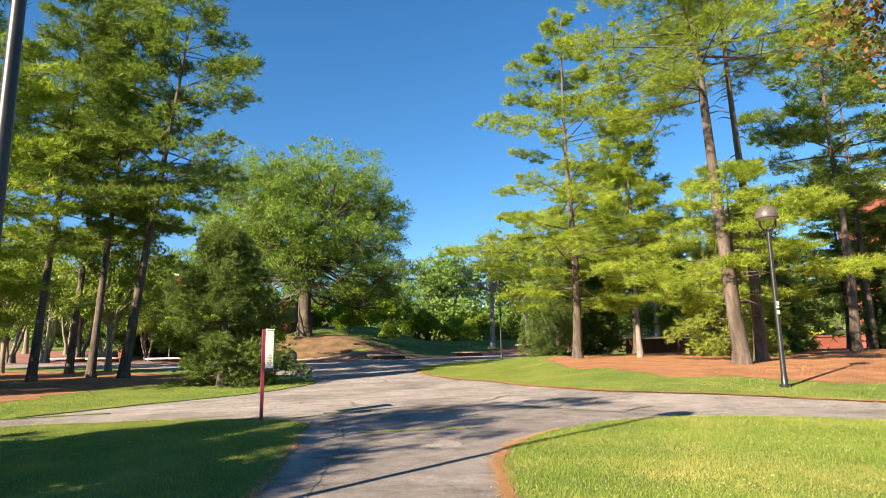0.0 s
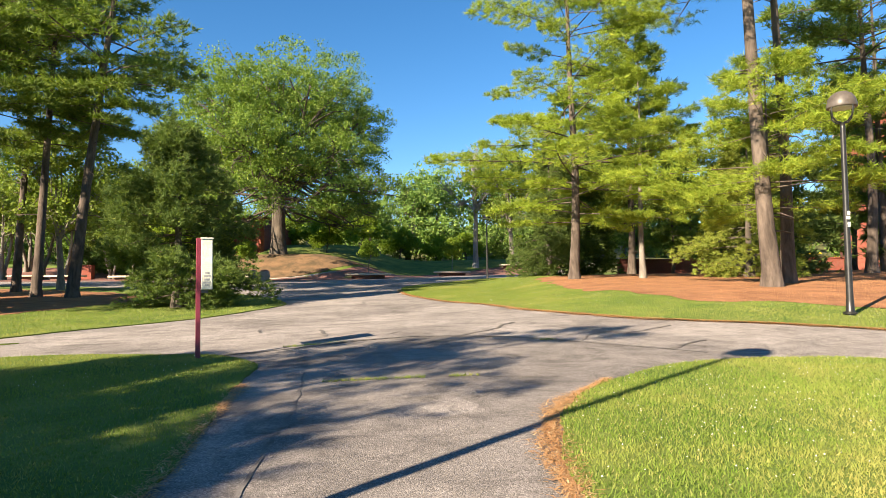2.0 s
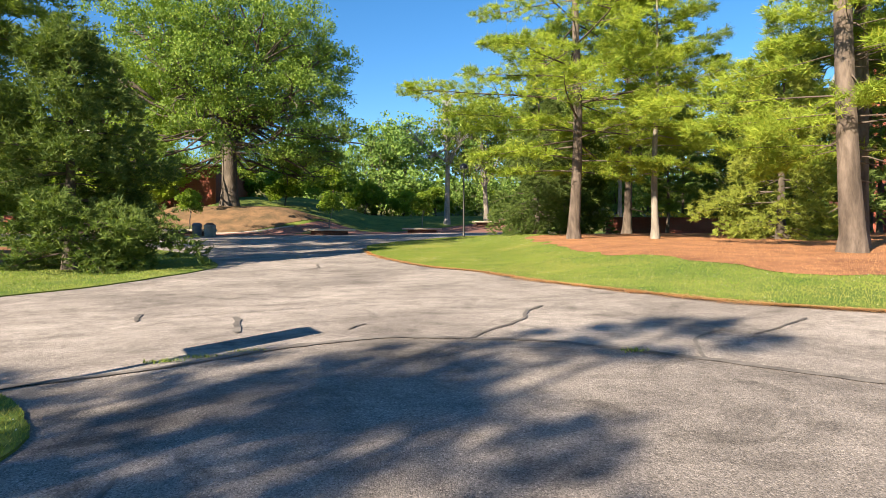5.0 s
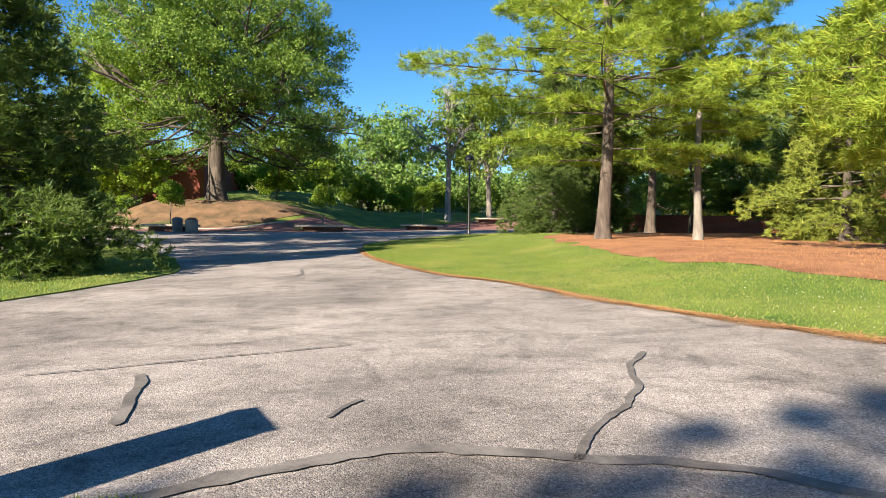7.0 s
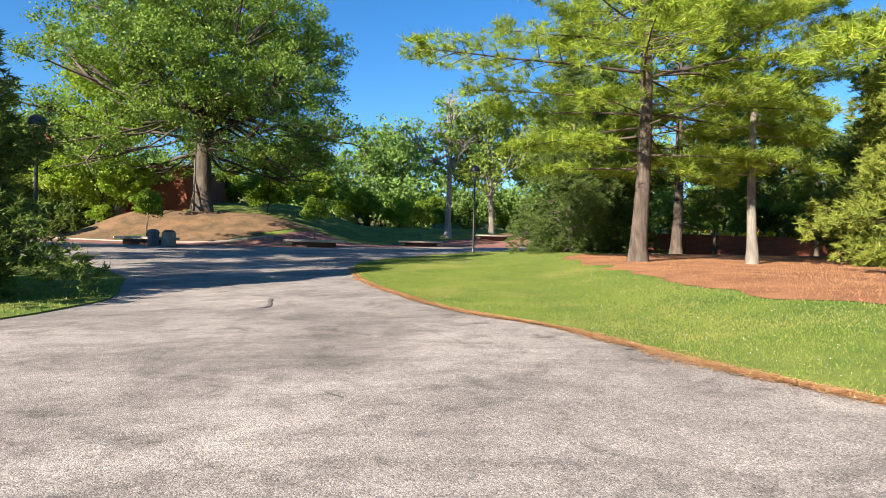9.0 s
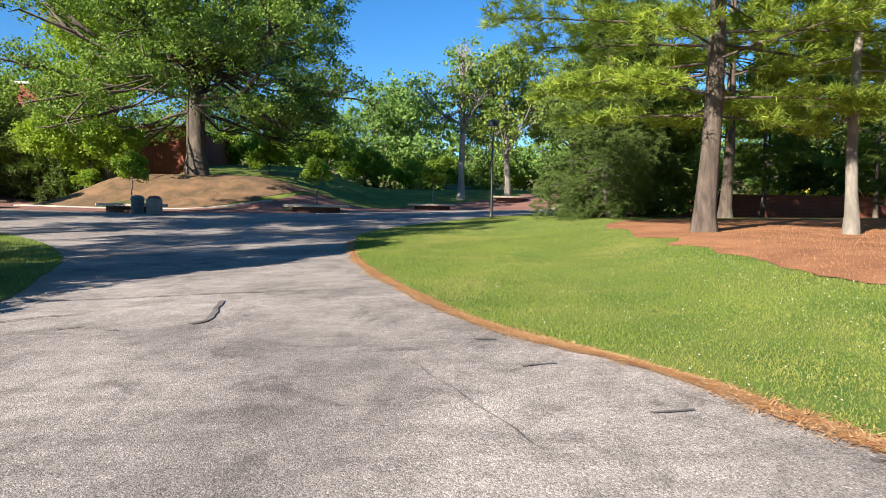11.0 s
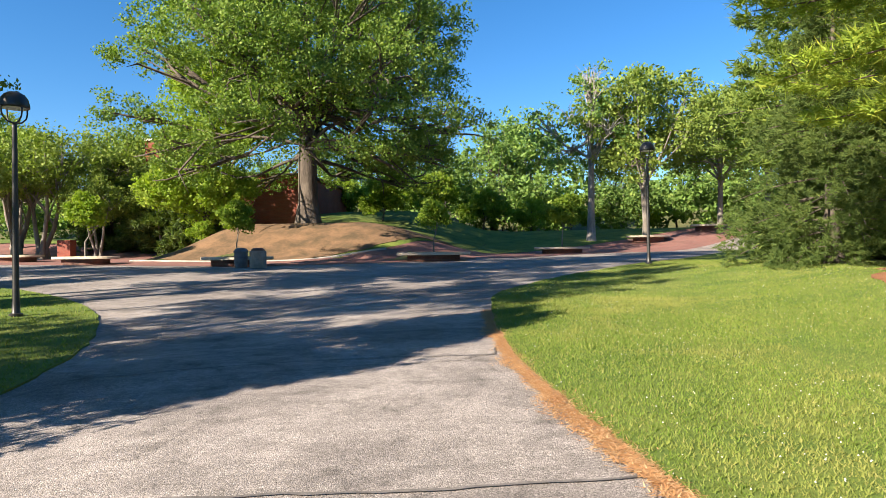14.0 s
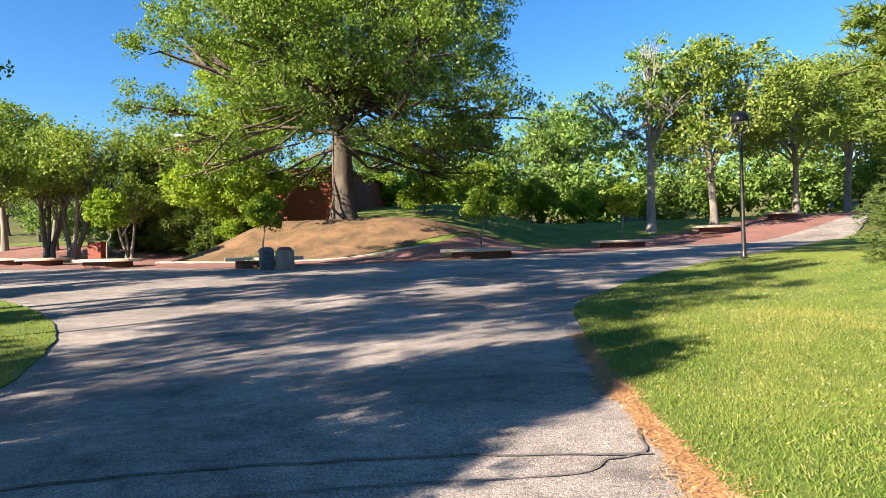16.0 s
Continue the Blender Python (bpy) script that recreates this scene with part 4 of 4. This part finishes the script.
box(bm, 0.13, 0.2, 1.994, 0.205, 0.55, 0.025, 0.006)
part("lid", bm, M_CREAM, cab)
sign.matrix_basis = pose(-3.9, 13.63, ground_z(-3.9, 13.63) + 0.02, 0, 0, 23) @ Matrix.Scale(0.965, 4)


def planter(x, y, a, b, rz, h=0.46):
    p = tagged(new("planter_bench"), "oval planter bench with pale slab rim on dark brick base", "planter", "oval planter benches on the plaza")
    bm = bmesh.new()
    lathe(bm, [(0.72, -0.1), (0.72, h - 0.16)], 32, a, b)
    part("base", bm, M_BASE, p)
    bm = bmesh.new()
    lathe(bm, [(0.97, h - 0.16), (1.0, h - 0.14), (1.0, h - 0.02), (0.985, h)], 40, a, b)
    part("rim", bm, M_SLAB, p)
    bm = bmesh.new()
    lathe(bm, [(0.5, h - 0.02), (0.5, h + 0.015), (0.3, h + 0.03)], 28, a, b)
    part("soil", bm, M_SOIL, p)
    p.matrix_basis = pose(x, y, ground_z(x, y) + 0.01, 0, 0, rz)
    return p


young = broadleaf("young_tree", 41, 3.2, 1.0, 1.1, 0.035, M_LIME, M_BARKL, 130, 40, 0.15, 6, "young staked tree growing in a planter bench", 0.33)
young["group"] = "young trees in the planters"
first = True
for x, y, a, b, rz, s in ((-5.1, 58.2, 2.0, 1.2, 8, 0.95), (2.7, 68.8, 2.0, 1.2, 15, 1.1), (-14.6, 54.6, 2.0, 1.1, -12, 0.9), (-25.4, 58.4, 2.5, 1.2, -20, 1.2), (-34, 63.5, 2.2, 1.3, -20, 0), (10.5, 77.5, 2.2, 1.2, 35, 0), (17, 83, 2.2, 1.2, 40, 0), (-39, 66, 2.4, 1.3, -20, 0)):
    planter(x, y, a, b, rz)
    if s:
        z = ground_z(x, y) + 0.5
        if first:
            young.matrix_basis = pose(x, y, z) @ Matrix.Scale(s, 4)
            first = False
        else:
            c = copy_thing(young, pose(x, y, z, 0, 0, x * 40))
            c.scale = (s, s, s)

bin1 = tagged(new("litter_bin"), "grey plastic litter bin with a domed lid", "bin")
bm = bmesh.new()
lathe(bm, [(0.27, 0), (0.29, 0.02), (0.31, 0.7), (0.325, 0.72)], 18)
part("body", bm, M_BIN, bin1, smooth=False)
bm = bmesh.new()
lathe(bm, [(0.335, 0.722), (0.335, 0.78), (0.26, 0.9), (0.12, 0.95)], 18)
part("lid", bm, M_BIN, bin1)
bin1.matrix_basis = pose(-13.55, 52.7, ground_z(-13.55, 52.7))
bin2 = tagged(new("litter_bin"), "round exposed-aggregate litter bin with a brown rim", "bin")
bm = bmesh.new()
lathe(bm, [(0.36, 0), (0.38, 0.02), (0.38, 0.78), (0.37, 0.8)], 22)
part("body", bm, M_AGG, bin2)
bm = bmesh.new()
lathe(bm, [(0.3, 0.802), (0.3, 0.86), (0.2, 0.93), (0.1, 0.94)], 22)
part("lid", bm, M_RIM, bin2)
bin2.matrix_basis = pose(-12.6, 52.4, ground_z(-12.6, 52.4))

# ---- grass, clover and litter ----


def heights(xs, ys):
    return np.array([ground_z(a, b) for a, b in zip(xs, ys)])


def blades(rng, xs, ys, lift, tall, wide):
    n = len(xs)
    z = heights(xs, ys) + lift
    a = rng.uniform(0, 2 * np.pi, n)
    h = tall * rng.uniform(0.5, 1.25, n)
    w = wide * rng.uniform(0.7, 1.3, n)
    lx, ly = rng.normal(0, 0.5, n) * h, rng.normal(0, 0.5, n) * h
    p0 = np.stack([xs - np.cos(a) * w, ys - np.sin(a) * w, z], 1)
    p1 = np.stack([xs + np.cos(a) * w, ys + np.sin(a) * w, z], 1)
    p2 = np.stack([xs + lx, ys + ly, z + h], 1)
    return np.stack([p0, p1, p2], 1)


def scatter(rng, poly, bounds, count, holes=()):
    x0, y0, x1, y1 = bounds[0] - 1.5, bounds[1] - 1.5, bounds[2] + 1.5, bounds[3] + 1.5
    count = int(count * (x1 - x0) * (y1 - y0) / ((bounds[2] - bounds[0]) * (bounds[3] - bounds[1])))
    xs, ys = rng.uniform(x0, x1, count), rng.uniform(y0, y1, count)
    rim = np.minimum(np.minimum(xs - x0, x1 - xs), np.minimum(ys - y0, y1 - ys))
    ok = inside(poly, xs, ys) & (rng.uniform(0, 2.4, count) < rim)
    for hole in holes:
        ok &= ~inside(hole, xs, ys)
    return xs[ok], ys[ok]


rng = np.random.default_rng(77)
for nm, poly, holes, lots in (
    ("grass_near_left", NEAR_LEFT, (), (((-9, 5, -1.9, 15.2), 120000, 0.032, 0.005), ((-22, 2, -9, 15), 30000, 0.036, 0.01))),
    ("grass_near_right", NEAR_RIGHT, (), (((0.6, 4.5, 7.5, 12.2), 170000, 0.036, 0.0046), ((0.6, -3, 20, 11), 40000, 0.034, 0.009))),
    ("grass_far_left", FAR_LEFT, (STRAW_LEFT,), (((-17, 15, -5.4, 44), 70000, 0.045, 0.01),)),
    ("grass_island", ISLAND, (STRAW_RIGHT,), (((-1.6, 22, 4, 38), 190000, 0.032, 0.0044), ((-1.6, 14, 9, 34), 130000, 0.036, 0.0065), ((-1.6, 33, 8, 56), 60000, 0.04, 0.01), ((8, 8, 30, 20), 25000, 0.045, 0.012)))):
    tri = np.concatenate([blades(rng, *scatter(rng, poly, b, c, holes), 0.022, t, w) for b, c, t, w in lots])
    tagged(tri_ob(nm, tri, M_GRASS), "short mown grass blades with dry tips", "grass", kind="stuff")
for nm, poly, holes, b, c in (("clover_near", NEAR_RIGHT, (), (0.8, 4.5, 14, 12), 1500), ("clover_island", ISLAND, (STRAW_RIGHT,), (-1.5, 14, 12, 46), 4500), ("clover_left", NEAR_LEFT, (), (-9, 11.5, -3, 15), 120)):
    xs, ys = scatter(rng, poly, b, c, holes)
    z = heights(xs, ys) + 0.045
    s = rng.uniform(0.005, 0.009, len(xs))
    top = np.stack([xs, ys, z + s], 1)
    ring = [np.stack([xs + s * math.cos(k * 2.094), ys + s * math.sin(k * 2.094), z - s * 0.4], 1) for k in range(3)]
    tri = np.concatenate([np.stack([top, ring[k], ring[(k + 1) % 3]], 1) for k in range(3)])
    tagged(tri_ob(nm, tri, M_CLOVER), "small white clover heads in the lawn", "clover", kind="stuff")


def litter_along(name, line, count, width, label):
    """Fallen needles gathered along an edge."""
    seg = np.array([(p.x, p.y) for p in line])
    d = np.linalg.norm(np.diff(seg, axis=0), axis=1)
    k = rng.choice(len(d), count, p=d / d.sum())
    u = rng.uniform(0, 1, count)[:, None]
    c = seg[k] * (1 - u) + seg[k + 1] * u
    vary = np.array([0.25 + 1.3 * abs(noise.noise((a * 0.9, b * 0.9, 4))) + 0.5 * max(0, noise.noise((a * 3, b * 3, 1))) for a, b in c])[:, None]
    p = c + rng.normal(0, 1, (count, 2)) * width * vary
    a = rng.uniform(0, 2 * np.pi, count)
    ln = rng.uniform(0.04, 0.1, count)
    w = rng.uniform(0.003, 0.007, count)
    z = heights(p[:, 0], p[:, 1]) + rng.uniform(0.01, 0.032, count)
    e, q = np.stack([np.cos(a), np.sin(a)], 1), np.stack([-np.sin(a), np.cos(a)], 1)

    def lift(v, dz):
        return np.concatenate([v, (z + dz)[:, None]], 1)
    t = np.stack([lift(p - q * w[:, None], 0), lift(p + q * w[:, None], 0), lift(p + e * ln[:, None], rng.uniform(0, 0.02, count))], 1)
    tagged(tri_ob(name, t, M_LITTER), label, "needle litter", kind="stuff")


litter_along("needle_litter_island", smooth_line([(9.4, 13.45), (7.2, 15.3), (4.55, 17.2), (2.8, 20.6), (1.8, 23.5), (0.6, 25.4), (-0.13, 27.5), (-0.98, 31.0), (-1.38, 34.2), (-1.55, 36.5)], 6, False), 48000, 0.095, "orange pine needles lying along the drive's edge")
litter_along("needle_litter_path", smooth_line([(0.62, 4.0), (0.6, 6.4), (0.7, 8.3), (1.0, 9.45), (1.85, 10.75)], 6, False), 9000, 0.07, "dry needles and leaves at the path's edge")
litter_along("needle_litter_lawn", smooth_line([(-1.95, 4.0), (-2.0, 6.6), (-2.38, 10.0), (-2.5, 11.2)], 6, False), 4000, 0.08, "dry litter at the shaded path edge")
for nm, poly, b, c in (("loose_straw_right", STRAW_RIGHT, (5, 16, 22, 40), 50000), ("loose_straw_left", STRAW_LEFT, (-26, 18, -13, 42), 12000)):
    xs, ys = scatter(rng, poly, b, c)
    tri = blades(rng, xs, ys, 0.036, 0.035, 0.006)
    tagged(tri_ob(nm, tri, M_LOOSE), "loose rust-coloured pine straw", "pine straw", kind="stuff")

# grass sprouting from seams across and beside the path
xs = rng.uniform(-2.2, 0.6, 700)
xs = xs[np.array([noise.noise((a * 2.2, 0.5, 0)) > -0.05 for a in xs])]
ys = 11.22 + rng.normal(0, 0.025, len(xs))
for cx, cy, count, wide in ((-2.59, 14.75, 110, 0.12), (-2.29, 14.9, 70, 0.1), (-1.9, 15.1, 50, 0.09), (1.89, 14.52, 90, 0.08)):
    xs, ys = np.concatenate([xs, cx + rng.normal(0, wide, count)]), np.concatenate([ys, cy + rng.normal(0, 0.03, count)])
tagged(tri_ob("seam_grass", blades(rng, xs, ys, 0.008, 0.04, 0.005), M_GRASS), "tufts of grass growing in a seam of the path", "grass", kind="stuff")
